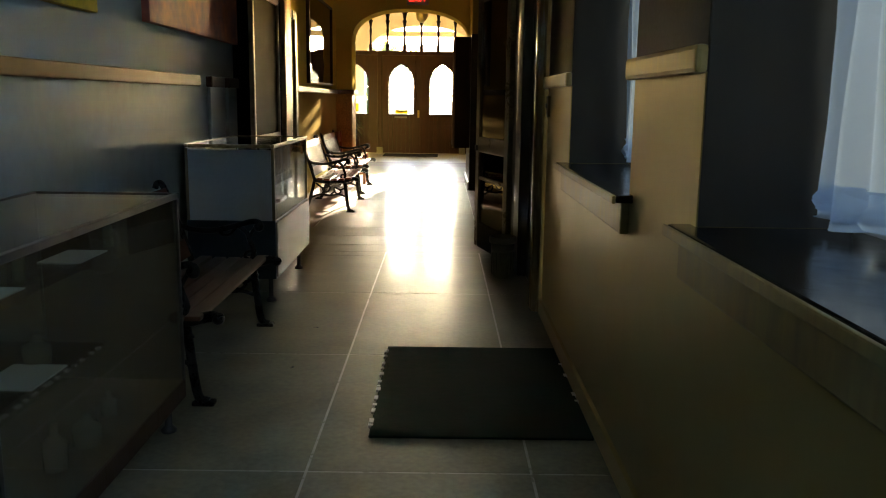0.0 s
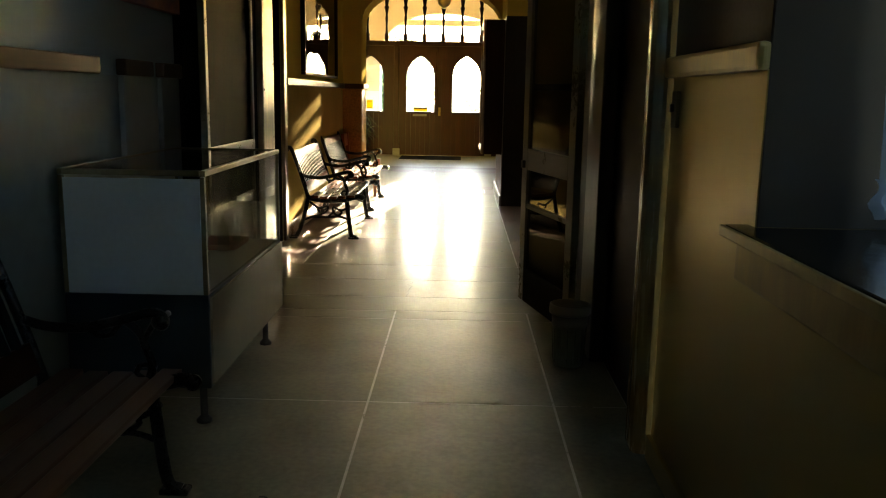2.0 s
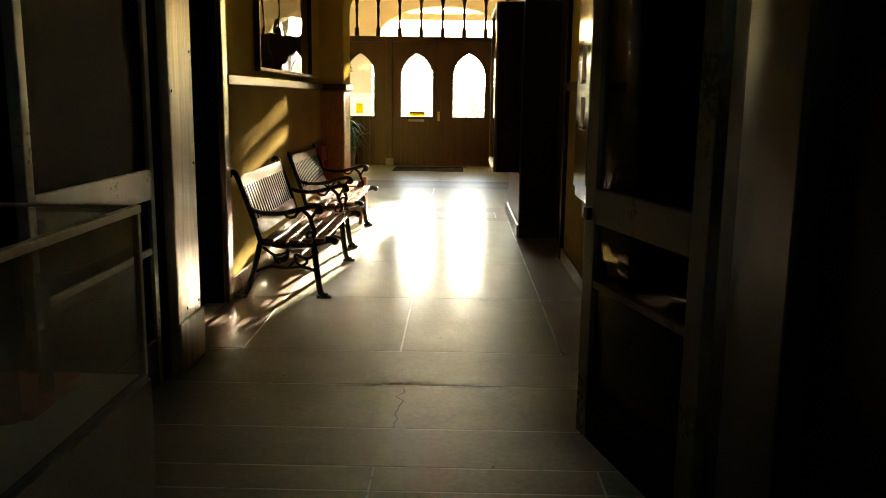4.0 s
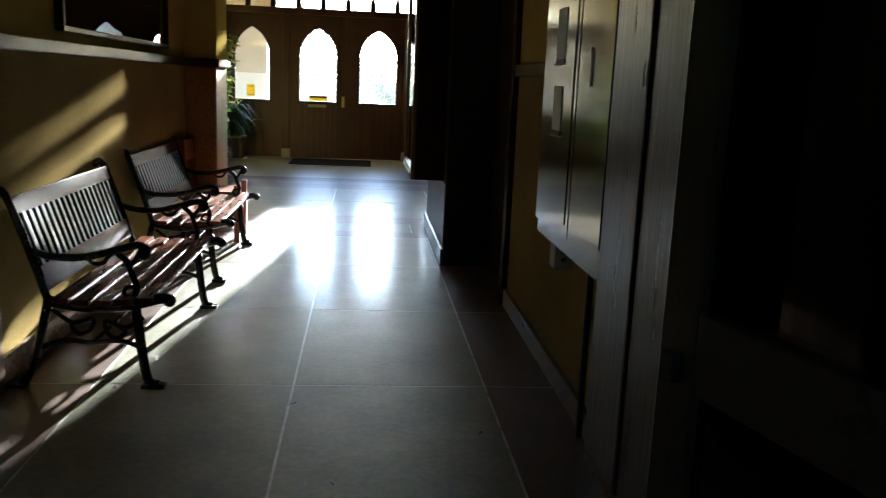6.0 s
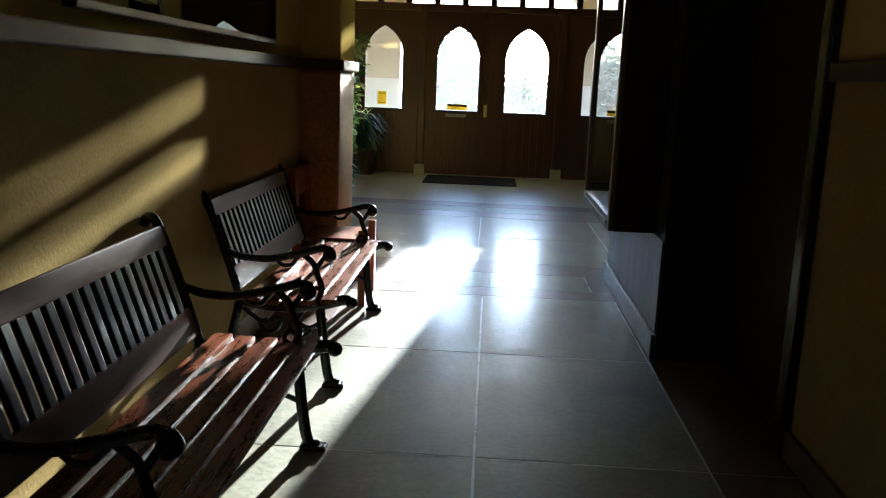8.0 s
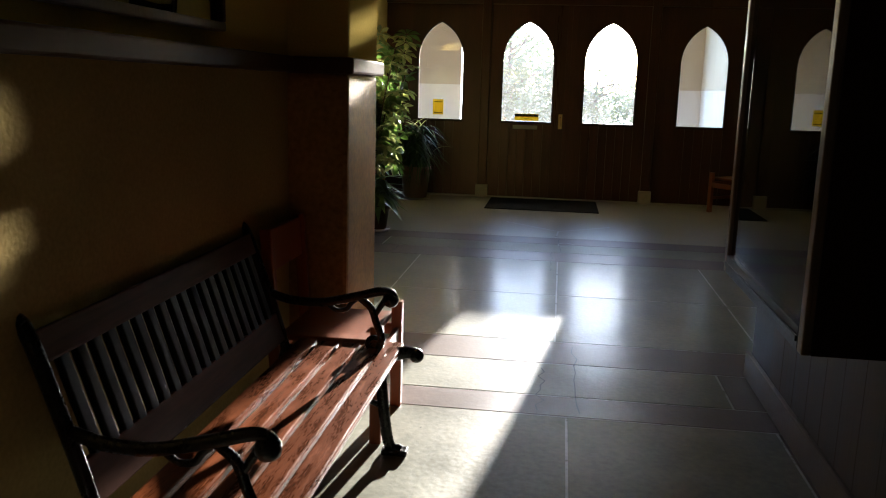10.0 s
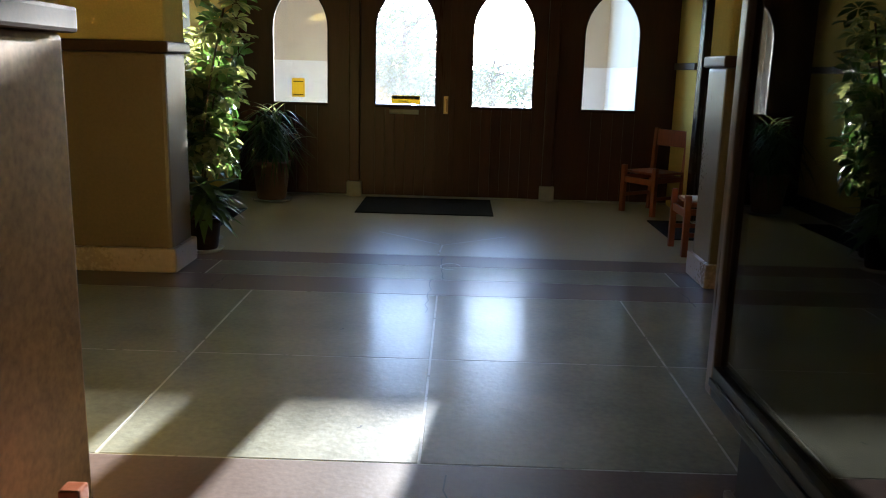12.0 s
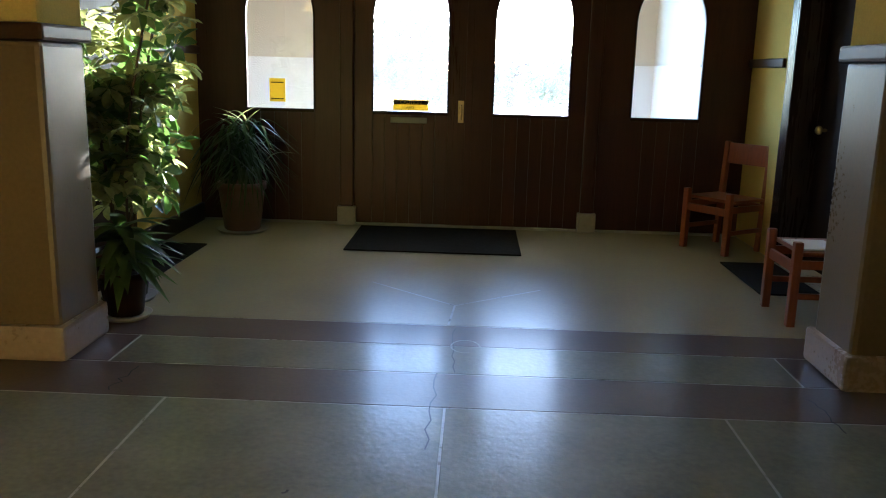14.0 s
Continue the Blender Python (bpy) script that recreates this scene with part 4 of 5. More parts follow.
part("glass", B((LW + 0.026, FY0, FZ0, LW + 0.03, FY1, FZ1)), picture_glass, p)

# glazed door leaves, both standing open


def glazed_leaf(name, m, width, label, glazing, sw=0.10):
    """Local y runs along the leaf from its hinge; x is its thickness."""
    d = thing(name, label, "door", kind="structure", m=m)
    t = 0.022
    part("stile", B((-t, 0, 0.02, t, sw, 2.4), bevel=0.005), leaf_frame, d)
    part("stile", B((-t, width - sw, 0.02, t, width, 2.4), bevel=0.005), leaf_frame, d)
    part("top_rail", B((-t, sw, 2.28, t, width - sw, 2.4), bevel=0.005), leaf_frame, d)
    part("lock_rail", B((-t, sw, 0.92, t, width - sw, 1.06), bevel=0.005), leaf_frame, d)
    part("middle_bar", B((-t + 0.005, sw, 0.66, t - 0.005, width - sw, 0.69), bevel=0.004), leaf_frame, d)
    part("bottom_rail", B((-t, sw, 0.02, t, width - sw, 0.25), bevel=0.005), near_black, d)
    part("pane", B((-0.004, sw, 1.06, 0.004, width - sw, 2.28)), glazing, d)
    part("pane", B((-0.004, sw, 0.25, 0.004, width - sw, 0.92)), glazing, d)
    part("latch", B((-t - 0.02, width - 0.07, 0.93, t + 0.02, width - 0.03, 0.98), bevel=0.004), dark_metal, d)
    return d


glazed_leaf("door_4", pose(0.58, 7.10, 0, 0, 0, 14.5), 0.93, "glazed door leaf standing open, sage-cream frame", leaf_glass)
glazed_leaf("door_5", pose(-1.64, 8.49, 0, 0, 0, 180), 1.16, "glazed door leaf folded back against the wall", black_pane, 0.05)

# waste bin
b = thing("waste_bin", "beige ribbed plastic waste bin by the open door", "bin", m=pose(0.50, 6.58, 0))
bm = bmesh.new()
lathe(bm, [(0.072, 0), (0.077, 0.02), (0.09, 0.22), (0.094, 0.225), (0.094, 0.235), (0.092, 0.24), (0.096, 0.28), (0.09, 0.279), (0.072, 0.03), (0.01, 0.02)], 0, 0, 28)
part("body", bm, bin_grey, b)
bm = bmesh.new()
lathe(bm, [(0.0965, 0.281), (0.108, 0.285), (0.110, 0.30), (0.108, 0.33), (0.100, 0.334), (0.096, 0.325), (0.0925, 0.281)], 0, 0, 28)
part("rim", bm, bin_grey, b)
for k in range(14):
    a = 2 * math.pi * k / 14
    bm = bmesh.new()
    sweep(bm, [(0.081 * math.cos(a), 0.081 * math.sin(a), 0.03), (0.0905 * math.cos(a), 0.0905 * math.sin(a), 0.21)], 0.004, 5)
    part("rib", bm, bin_grey, b)
# light switch
s = thing("light_switch", "beige wall switch plate on the dado", "switch")
part("plate", B((RA - 0.016, 5.30, 1.30, RA - 0.001, 5.37, 1.43), bevel=0.004), case_frame, s)
part("toggle", B((RA - 0.028, 5.33, 1.355, RA - 0.016, 5.35, 1.385), bevel=0.003), black, s)

# steel cabinet on the second stretch's east wall
c = thing("steel_cabinet", "brushed steel two-door wall cabinet with pale inserts", "cabinet")
CY0, CY1, CM, CZ0, CZ1 = 9.365, 10.55, 9.90, 0.735, 2.3
part("body", B((0.641, CY0, CZ0, RB - 0.001, CY1, CZ1), bevel=0.006), steel, c)
part("door_gap", B((0.634, CM - 0.008, CZ0 + 0.07, 0.6405, CM + 0.008, CZ1 - 0.03)), black, c)
for y0, y1 in ((CY0 + 0.012, CM - 0.008), (CM + 0.008, CY1 - 0.012)):
    d = part("door", B((0.626, y0, CZ0 + 0.07, 0.6405, y1, CZ1 - 0.03), bevel=0.003), steel, c)
    part("inset_panel", B((0.622, y0 + 0.05, CZ0 + 0.125, 0.6265, y1 - 0.075, CZ1 - 0.09), bevel=0.0025), steel, d)
    if y0 < CM:
        part("pull_handle", B((0.6175, 9.674, 1.42, 0.6225, 9.70, 1.56), bevel=0.002), slot_pale, d, "slim pale pull")
    else:
        for z0, z1 in ((1.21, 1.42), (1.51, 1.74)):
            part("insert", B((0.617, 10.125, z0 + 0.022, 0.6225, 10.275, z1), bevel=0.002), slot_pale, d, "pale insert plate")
            part("insert_slot", B((0.617, 10.125, z0 + 0.004, 0.6225, 10.275, z0 + 0.020)), black, d)
            part("insert_lip", B((0.610, 10.12, z0 - 0.004, 0.6225, 10.28, z0 + 0.003), bevel=0.001), grey_metal, d)
so = thing("outlet_box", "small grey outlet box under the steel cabinet", "outlet")
part("box", B((0.665, 10.25, 0.61, RB - 0.001, 10.35, 0.733), bevel=0.005), white_paint, so)
part("face", B((0.675, 10.246, 0.635, 0.735, 10.2505, 0.71), bevel=0.001), slot_pale, so)
for z in (0.655, 0.69):
    part("socket", B((0.695, 10.243, z - 0.009, 0.715, 10.2465, z + 0.009), bevel=0.001), black, so)
for y in (9.66, 9.80):
    bm = bmesh.new()
    sweep(bm, [(RB - 0.041, y, 0.004), (RB - 0.041, y, 0.735)], 0.013, 10)
    tagged(part("conduit", bm, dark_metal), "thin dark conduit running down the wall", "conduit", "conduits")

# wall showcase on the dark pier
s = thing("showcase", "black-framed glazed wall showcase on the pier", "display case")
X0, X1, Y0, Y1, Z0, Z1 = 0.20, 0.439, 13.27, 14.53, 0.65, 2.36
part("back", B((X1 - 0.02, Y0, Z0, X1, Y1, Z1)), dark_wood, s)
part("side", B((X0, Y0, Z0, X1 - 0.02, Y0 + 0.03, Z1), bevel=0.003), dark_wood, s)
part("side", B((X0, Y1 - 0.03, Z0, X1 - 0.02, Y1, Z1), bevel=0.003), dark_wood, s)
part("bottom", B((X0, Y0 + 0.03, Z0, X1 - 0.02, Y1 - 0.03, Z0 + 0.03), bevel=0.003), dark_wood, s)
part("top", B((X0, Y0 + 0.03, Z1 - 0.03, X1 - 0.02, Y1 - 0.03, Z1), bevel=0.003), dark_wood, s)
part("near_stile", B((X0 - 0.03, Y0, Z0, X0, Y0 + 0.05, Z1), bevel=0.006), post_wood, s, "worn red-brown stile")
part("far_stile", B((X0 - 0.03, Y1 - 0.05, Z0, X0, Y1, Z1), bevel=0.006), post_wood, s, "worn red-brown stile")
part("bottom_rail", B((X0 - 0.03, Y0 + 0.05, Z0, X0, Y1 - 0.05, Z0 + 0.078), (X0 - 0.038, Y0 + 0.05, Z0 + 0.03, X0 - 0.0305, Y1 - 0.05, Z0 + 0.05), bevel=0.0035), dark_metal, s)
part("top_rail", B((X0 - 0.03, Y0 + 0.05, Z1 - 0.05, X0, Y1 - 0.05, Z1), bevel=0.006), dark_metal, s)
part("glass", B((X0 - 0.012, Y0 + 0.05, Z0 + 0.078, X0 - 0.006, Y1 - 0.05, Z1 - 0.05)), dark_glass, s)

# vertical boarding under the showcase
pier_ob = bpy.data.objects["pier_east_near"]
for k in range(8):
    ya = 13.06 + k * 0.19
    part("board", B((0.430, ya, 0.137, 0.439, ya + 0.1885, 0.645), bevel=0.002), boarding, pier_ob)

# ---- mats ----


def mat_thing(x0, y0, x1, y1, mt, label):
    return tagged(part("floor_mat", B((x0, y0, 0.0005, x1, y1, 0.012), bevel=0.004), mt), label, "mat")


def frayed_edge(mat_ob, x, y0, y1, n):
    """Pale worn nicks along one side of a mat."""
    r = random.Random(2)
    for k in range(n):
        y = y0 + (y1 - y0) * (k + r.random() * 0.7) / n
        part("edge_nick", B((x - 0.012, y, 0.001, x + 0.004 + 0.006 * r.random(), y + 0.02 + 0.04 * r.random(), 0.0135), bevel=0.002), paper, mat_ob)



long_mat = mat_thing(-0.29, 3.30, 0.655, 4.59, rubber, "dark green rubber floor mat with worn edge")
frayed_edge(long_mat, -0.29, 3.35, 4.5, 13)
frayed_edge(long_mat, 0.654, 3.6, 4.4, 4)
mat_thing(-1.46, 20.68, -0.09, 21.70, black_mat, "black entrance mat before the doors")
mat_thing(-2.85, 19.0, -2.53, 20.72, black_mat, "black mat by the side wall")
mat_thing(1.41, 19.75, 1.82, 20.68, black_mat, "black mat by the side door")

# ---- vestibule things ----
d = thing("door_6", "dark stained side door in the vestibule", "door", kind="structure")
part("leaf", B((VR + 0.20, 19.56, 0.0, VR + 0.25, 20.79, 2.41), bevel=0.004), side_door, d)
part("casing", B((VR - 0.025, 20.77, 0, VR + 0.20, 20.799, 2.4), (VR - 0.025, 20.80, 0, VR - 0.001, 20.92, 2.5), (VR - 0.025, 19.46, 0, VR - 0.001, 19.55, 2.5), bevel=0.006), dark_varnish, d)
bm = bmesh.new()
lathe(bm, [(0.012, 0), (0.012, 0.03), (0.03, 0.04), (0.033, 0.06), (0.02, 0.075)], 0, 0, 14)
bmesh.ops.transform(bm, matrix=pose(VR + 0.20, 20.62, 1.02, 0, -90, 0), verts=bm.verts)
part("knob", bm, brass, d)
d = thing("door_7", "dark stained side door behind the plants", "door", kind="structure")
part("leaf", B((VL, 19.0, 0, VL + 0.02, 20.3, 2.4), bevel=0.004), dark_wood, d)
d = bpy.data.objects["door_1"]
part("astragal", B((-0.57, DY - 0.012, 0.02, -0.51, DY - 0.001, 2.55), bevel=0.004), door_wood, d)
part("mail_slot", B((-1.22, DY - 0.012, 0.915, -0.90, DY + 0.005, 0.965), bevel=0.004), grey_metal, d)
part("handle_plate", B((-0.63, DY - 0.012, 0.93, -0.58, DY, 1.12), bevel=0.004), brass, d)
bm = bmesh.new()
sweep(bm, [(v.x, v.y, v.z) for v in curve([(-0.605, DY - 0.012, 0.96), (-0.605, DY - 0.05, 0.98), (-0.605, DY - 0.05, 1.06), (-0.605, DY - 0.012, 1.08)], 4)], 0.009, 8)
part("handle", bm, brass, d)


def text(body, size, m, mat, parent):
    cu = bpy.data.curves.new("lettering", "FONT")
    cu.body, cu.size, cu.align_x, cu.align_y = body, size, "CENTER", "CENTER"
    cu.extrude = 0.0005
    cu.materials.append(mat)
    ob = new("lettering", cu)
    ob.matrix_basis = m
    ob.parent = parent
    return ob


s = thing("caution_sign", "yellow and black stair caution sign on the door pane", "sign")
part("plate", B((-1.20, DY + 0.018, 1.025, -0.89, DY + 0.022, 1.115)), yellow, s)
part("band", B((-1.195, DY + 0.0165, 1.075, -0.895, DY + 0.018, 1.11)), black, s)
text("CAUTION", 0.042, pose(-1.045, DY + 0.0155, 1.092, 90, 0, 0), yellow, s)
text("STAIRS", 0.036, pose(-1.07, DY + 0.0165, 1.05, 90, 0, 0), black, s)
s = thing("notice", "yellow notice sheet on the side pane", "sign")
part("sheet", B((-2.29, DY + 0.02, 1.07, -2.15, DY + 0.024, 1.27)), yellow, s)
for k in (0, 4):
    part("text_bar", B((-2.275, DY + 0.0185, 1.09 + k * 0.035, -2.165, DY + 0.02, 1.10 + k * 0.035)), black, s)

# exit sign and lantern
e = thing("exit_sign", "red lit exit sign on the arch", "sign")
exit_red = glow_material("red_exit_light", (0.9, 0.03, 0.02), 0.1)
part("case", B((-0.60, 14.22, 2.93, -0.24, 14.298, 3.13), bevel=0.008), grey_metal, e)
text("EXIT", 0.15, pose(-0.42, 14.217, 3.025, 90, 0, 0), exit_red, e)
l = thing("pendant_lantern", "dark metal pendant lantern, unlit", "lamp", m=pose(-0.5, 20.2, 0))
bm = bmesh.new()
lathe(bm, [(0.02, 3.16), (0.05, 3.18), (0.12, 3.24), (0.15, 3.34), (0.14, 3.44), (0.06, 3.5), (0.03, 3.56)], 0, 0, 16)
part("shade", bm, brass, l)
bm = bmesh.new()
sweep(bm, [(0, 0, 3.56), (0, 0, 4.4)], 0.008, 6)
part("rod", bm, dark_metal, l)
f = thing("fire_alarm", "red fire alarm pull with conduit on the pier", "alarm")
part("body", B((1.50, 18.02, 1.57, 1.62, 18.079, 1.70), bevel=0.006), red, f)
bm = bmesh.new()
sweep(bm, [(1.56, 18.06, 1.70), (1.56, 18.06, 4.3)], 0.01, 8)
part("conduit", bm, grey_metal, f)


# black cabinet on wooden legs against the east foyer pier
cb = thing("wall_cabinet", "black low cabinet on red-brown wooden legs against the pier", "cabinet", m=pose(1.62, 17.80, 0))
part("body", B((0, 0, 0.50, 0.86, 0.235, 0.88), bevel=0.008), black_gloss, cb)
part("top", B((-0.015, -0.015, 0.881, 0.875, 0.238, 0.903), bevel=0.006), dark_varnish, cb)
for x0, x1 in ((0.03, 0.425), (0.435, 0.83)):
    d = part("door", B((x0, -0.012, 0.525, x1, -0.001, 0.86), bevel=0.003), black_gloss, cb)
    part("knob", B((x1 - 0.05 if x0 < 0.1 else x0 + 0.03, -0.03, 0.68, x1 - 0.03 if x0 < 0.1 else x0 + 0.05, -0.012, 0.70), bevel=0.004), dark_metal, d)
for x in (0.04, 0.72):
    for y in (0.01, 0.165):
        part("leg", B((x, y, 0, x + 0.10, y + 0.06, 0.499), bevel=0.005), chair_wood, cb)

# ---- plants ----
def leaf_mesh(name, length, width, bend, mt, n=5):
    """One leaf along x, folded on its midrib and bending down."""
    bm = bmesh.new()
    rows = []
    for i in range(n + 1):
        u = i / n
        w = width * math.sin(math.pi * (0.06 + 0.94 * u) ** 0.8) * 0.5
        p = Vector((length * u, 0, -bend * u * u))
        rows.append([bm.verts.new(p + Vector((0, -w, w * 0.3))), bm.verts.new(p), bm.verts.new(p + Vector((0, w, w * 0.3)))])
    for a, b in zip(rows, rows[1:]):
        for k in range(2):
            bm.faces.new((a[k], a[k + 1], b[k + 1], b[k])).smooth = True
    return mesh_of(bm, name, mt)


def palmate(name, mt, size):
    """Seven leaflets round one stalk."""
    bm = bmesh.new()
    for k in range(7):
        a = 2 * math.pi * k / 7
        rows = []
        for i in range(5):
            u = i / 4
            w = size * 0.5 * math.sin(math.pi * (0.10 + 0.86 * u) ** 1.45) * 0.5
            p = Vector((size * (0.12 + u), 0, 0.1 * size - 0.3 * size * u * u))
            rows.append([Matrix.Rotation(a, 3, "Z") @ (p + Vector((0, s * w, abs(s) * w * 0.35))) for s in (-1, 0, 1)])
        vs = [[bm.verts.new(q) for q in r] for r in rows]
        for r0, r1 in zip(vs, vs[1:]):
            for j in range(2):
                bm.faces.new((r0[j], r0[j + 1], r1[j + 1], r1[j])).smooth = True
    return mesh_of(bm, name, mt)


def pot(parent, r, h, mt):
    bm = bmesh.new()
    lathe(bm, [(r * 0.7, 0.02), (r * 0.75, 0.03), (r * 0.95, h * 0.85), (r * 1.02, h * 0.86), (r * 1.02, h), (r * 0.92, h), (r * 0.88, h * 0.9)], 0, 0, 22)
    part("pot", bm, mt, parent)
    bm = bmesh.new()
    lathe(bm, [(r * 0.95, 0), (r * 1.1, 0.025), (r * 1.05, 0.025), (r * 0.8, 0.012)], 0, 0, 22)
    part("saucer", bm, stone, parent)
    bm = bmesh.new()
    lathe(bm, [(r * 0.87, h * 0.88), (r * 0.5, h * 0.91), (0.01, h * 0.92)], 0, 0, 16)
    part("soil", bm, soil, parent)


rnd = random.Random(11)
pl = thing("umbrella_plant", "tall variegated umbrella plant in a dark pot", "plant", m=pose(-2.52, 19.15, 0))
pot(pl, 0.17, 0.30, dark_wood)
stems = []
for k in range(7):
    a = rnd.uniform(0, 6.28)
    top = Vector((0.26 * math.cos(a), 0.26 * math.sin(a), rnd.uniform(1.2, 1.85)))
    pts = curve([(0.03 * math.cos(a), 0.03 * math.sin(a), 0.26), top * 0.5 + Vector((rnd.gauss(0, 0.04), rnd.gauss(0, 0.04), 0.1)), top], 6)
    bm = bmesh.new()
    sweep(bm, pts, 0.008, 6)
    part("stem", bm, bark, pl)
    stems.append(pts)
heads = [palmate("frond", leaf_pale, 0.12), palmate("frond", leaf_green, 0.135), palmate("frond", leaf_pale, 0.10)]
for k in range(250):
    pts = rnd.choice(stems)
    u = rnd.uniform(0.27, 1.0)
    p = pts[min(len(pts) - 1, int(u * len(pts)))]
    a = rnd.uniform(0, 6.28)
    o = new("frond", rnd.choice(heads))
    o.parent = pl
    out = rnd.uniform(0.05, 0.22)
    o.matrix_basis = pose(p.x + out * math.cos(a), p.y + out * math.sin(a), p.z + rnd.uniform(-0.03, 0.1), rnd.gauss(0, 28), rnd.gauss(0, 28), rnd.uniform(0, 360))

pl = thing("peace_lily", "low broad-leaved plant in a dark pot", "plant", m=pose(-2.37, 18.80, 0))
pot(pl, 0.13, 0.26, dark_wood)
blades = [leaf_mesh("leaf", 0.23, 0.085, 0.26, leaf_green, 7), leaf_mesh("leaf", 0.19, 0.08, 0.27, leaf_dark, 7)]
for k in range(60):
    o = new("leaf", rnd.choice(blades))
    o.parent = pl
    o.matrix_basis = pose(0, 0, rnd.uniform(0.28, 0.5), 0, -rnd.uniform(15, 65), rnd.uniform(0, 360))
pl = thing("spider_plant", "arching spider plant in a clay pot by the doors", "plant", m=pose(-2.42, 21.33, 0))
pot(pl, 0.20, 0.42, terracotta)
blades = [leaf_mesh("leaf", 0.17, 0.022, 0.42, leaf_dark, 8), leaf_mesh("leaf", 0.20, 0.02, 0.48, leaf_dark, 8), leaf_mesh("leaf", 0.32, 0.028, 0.20, leaf_pale, 6)]
for k in range(270):
    o = new("leaf", blades[2] if k % 30 == 0 else rnd.choice(blades[:2]))
    o.parent = pl
    o.matrix_basis = pose(rnd.gauss(0, 0.09), rnd.gauss(0, 0.09), rnd.uniform(0.52, 0.95), 0, -rnd.uniform(35, 75) if k % 30 == 0 else -rnd.uniform(0, 45), rnd.uniform(0, 360))


# ---- curtains ----
def curtain(y0, y1, z0, z1, x):
    bm = bmesh.new()
    n, rows = int((y1 - y0) / 0.012), 8
    grid = []
    for j in range(rows + 1):
        z = z0 + (z1 - z0) * j / rows
        amp = 0.03 * (1 - 0.4 * j / rows)
        grid.append([bm.verts.new((x + amp * math.sin(i * 0.62 + 0.8 * math.sin(i * 0.11)) + 0.012 * math.sin(i * 0.23 + j), y0 + (y1 - y0) * i / n, z + 0.01 * math.sin(i * 0.3) * (j == 0))) for i in range(n + 1)])
    for a, b in zip(grid, grid[1:]):
        for i in range(n):
            bm.faces.new((a[i], a[i + 1], b[i + 1], b[i])).smooth = True
    return bm


for (a, b), lab in zip(WINS, ("sheer white cotton curtain hanging in the window recess",) * 3):
    c = thing("curtain", lab, "curtain", "window curtains")
    part("cloth", curtain(a + 0.03, b - 0.03, 1.13, 2.95, 0.98), cloth, c)
    part("hem", curtain(a + 0.03, b - 0.03, 1.11, 1.21, 0.976), cloth, c)
    bm = bmesh.new()
    sweep(bm, [(0.98, a, 2.96), (0.98, b, 2.96)], 0.012, 8)
    part("rod", bm, dark_metal, c)

# ---- floor slabs ----


def slab_piece(x0, y0, x1, y1, mt):
    g = 0.0045
    bm = bmesh.new()
    lo = [bm.verts.new((x, y, -0.0022)) for x, y in ((x0 + g, y0 + g), (x1 - g, y0 + g), (x1 - g, y1 - g), (x0 + g, y1 - g))]
    g = 0.0065
    hi = [bm.verts.new((x, y, 0.0)) for x, y in ((x0 + g, y0 + g), (x1 - g, y0 + g), (x1 - g, y1 - g), (x0 + g, y1 - g))]
    bm.faces.new(hi)
    for i in range(4):
        bm.faces.new((lo[i], lo[(i + 1) % 4], hi[(i + 1) % 4], hi[i]))
    part("slab", bm, mt, floor_ob)


ys_a = [-3.0, -1.4, 0.1, 1.55, 2.98, 4.46, 5.96, 7.42, 7.62]
for y0, y1 in zip(ys_a, ys_a[1:]):
    for x0, x1, mt in ((LW, -0.50, slab), (-0.50, 0.36, slab), (0.36, 0.70, slab)):
        slab_piece(x0, y0, x1, y1, mt)
ys_t = [7.62, 8.0, 8.55, 9.11]
for y0, y1 in zip(ys_t, ys_t[1:]):
    slab_piece(LW, y0, 0.70, y1, slab)
ys_b = [9.11, 10.38, 11.70, 12.99, 14.25]
for y0, y1 in zip(ys_b, ys_b[1:]):
    for x0, x1, mt in ((LW, -1.39, slab_brown), (-1.39, -0.50, slab), (-0.50, 0.40, slab), (0.40, 0.80, slab_brown)):
        slab_piece(x0, y0, x1, y1, mt)


def strip(y0, ya, yb, y1, x0, xa, xb, x1):
    """A brown border band with a grey inlay."""
    for q in ((x0, y0, x1, ya, slab_brown), (x0, yb, x1, y1, slab_brown), (x0, ya, xa, yb, slab_brown), (xb, ya, x1, yb, slab_brown), (xa, ya, xb, yb, slab)):
        slab_piece(*q)


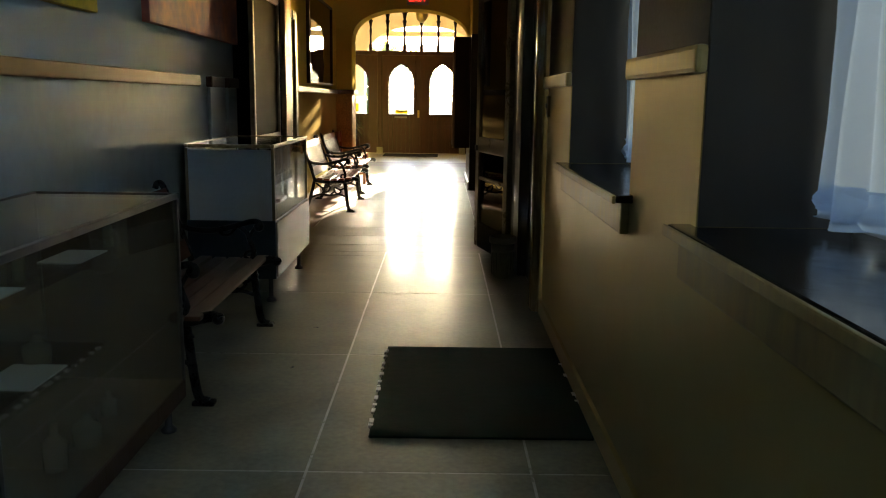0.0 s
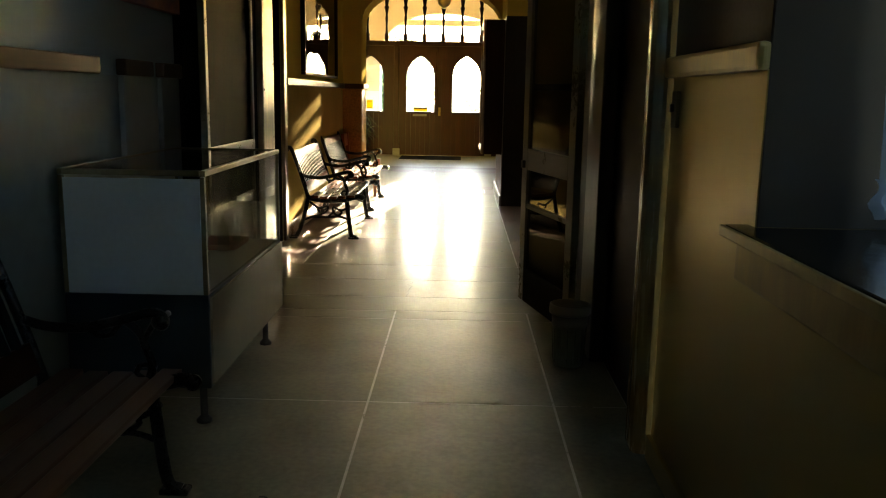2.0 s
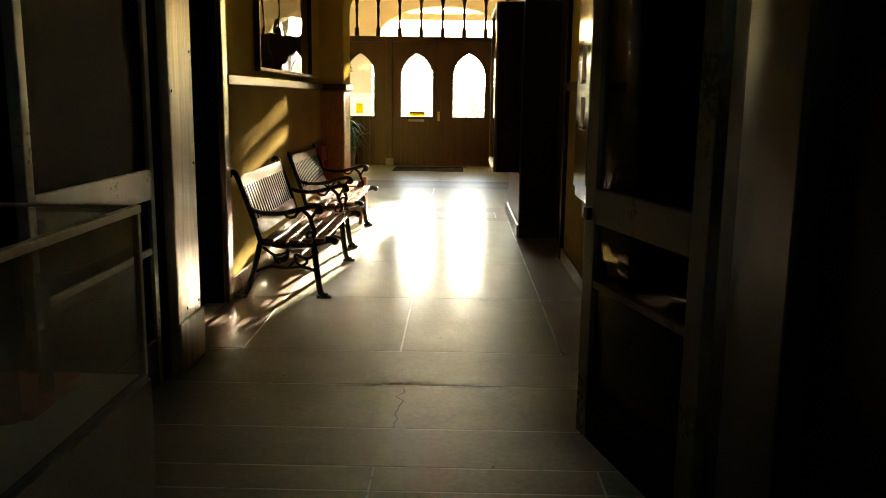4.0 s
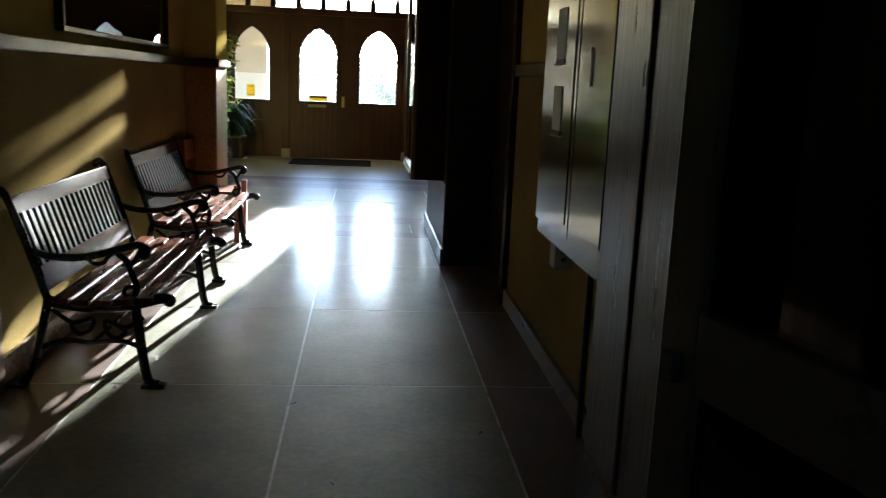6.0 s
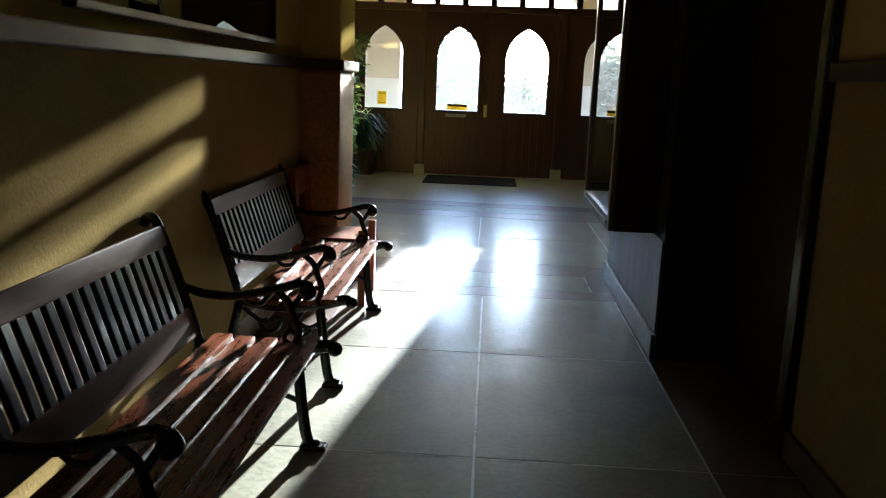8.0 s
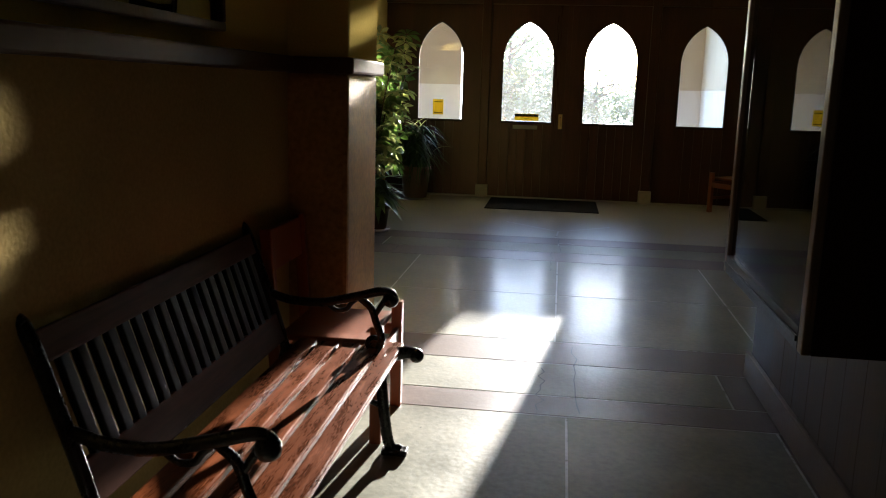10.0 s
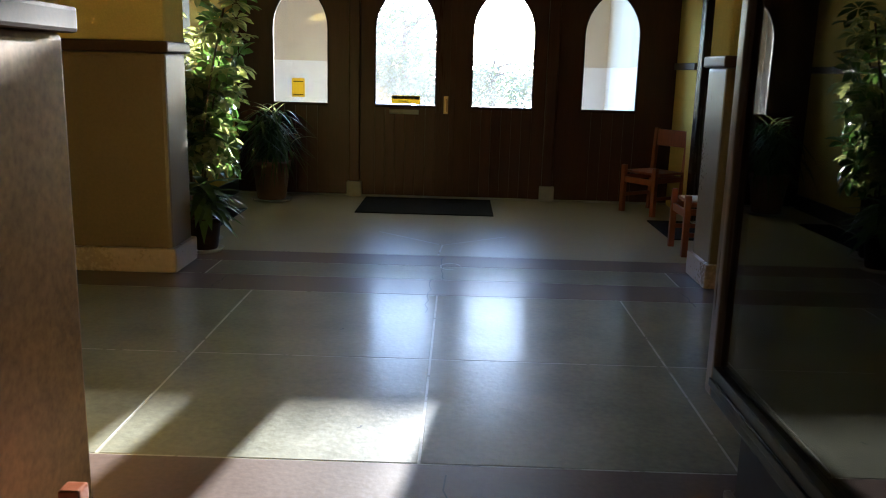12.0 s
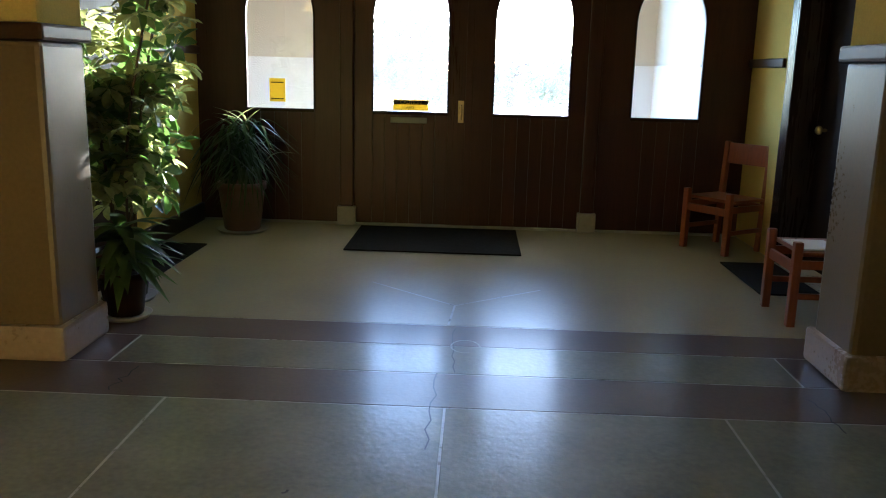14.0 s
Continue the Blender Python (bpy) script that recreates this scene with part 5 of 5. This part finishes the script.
strip(14.25, 14.50, 14.98, 15.38, -2.0, -1.40, 0.27, 0.95)
for y0, y1 in ((15.38, 16.50), (16.50, 17.70)):
    for x0, x1 in ((-5.8, -4.1), (-4.1, -2.9), (-2.9, -1.74), (-1.74, -0.56), (-0.56, 0.60), (0.60, 1.8), (1.8, 3.0), (3.0, 4.8)):
        slab_piece(x0, y0, x1, y1, slab)
strip(17.70, 18.10, 18.50, 18.85, -5.8, -2.16, 1.07, 4.8)
slab_piece(VL, 18.85, VR, DY + 0.1, slab_tan)


# ---- cracks and score lines in the floor ----
def score(points, w, mt, name, label):
    """A thin crooked line let into the floor's surface."""
    bm = bmesh.new()
    for (xa, ya), (xb, yb) in zip(points, points[1:]):
        d = Vector((xb - xa, yb - ya, 0)).normalized()
        s = Vector((-d.y, d.x, 0)) * w / 2
        a, b = Vector((xa, ya, 0.0006)), Vector((xb, yb, 0.0006))
        bm.faces.new([bm.verts.new(p) for p in (a - s, b - s, b + s, a + s)])
    part(name, bm, mt, floor_ob, label)


score([(-1.12, 19.75), (-0.56, 19.25), (-0.02, 19.68)], 0.012, joint, "score_line", "pale forked line")
score([(-0.56, 19.25), (-0.585, 18.86)], 0.012, joint, "score_line", "pale forked line")
score([(-0.485 + 0.075 * math.cos(0.5 * k), 18.50 + 0.10 * math.sin(0.5 * k)) for k in range(11)], 0.008, joint, "score_line", "pale worn ring")
crack_rnd = random.Random(3)
for x, y0, y1 in ((-0.62, 17.3, 18.1), (-0.54, 18.12, 18.8), (1.05, 17.6, 17.95), (-2.0, 17.75, 18.05), (-0.45, 14.3, 15.3), (-0.62, 14.3, 14.9), (-0.45, 8.0, 8.5)):
    n = 9
    score([(x + crack_rnd.gauss(0, 0.010), y0 + (y1 - y0) * i / n) for i in range(n + 1)], 0.006, black, "crack", "dark crack")

chip_rnd = random.Random(8)
for k in range(26):
    x, y = chip_rnd.uniform(-1.5, 0.4), chip_rnd.uniform(2.5, 17.5)
    a, w = chip_rnd.uniform(0, 3.14), chip_rnd.uniform(0.006, 0.02)
    score([(x, y), (x + w * math.cos(a), y + w * math.sin(a)), (x + 1.8 * w * math.cos(a + 0.6), y + 1.8 * w * math.sin(a + 0.6))], w * 0.6, black, "chip", "small dark chip")
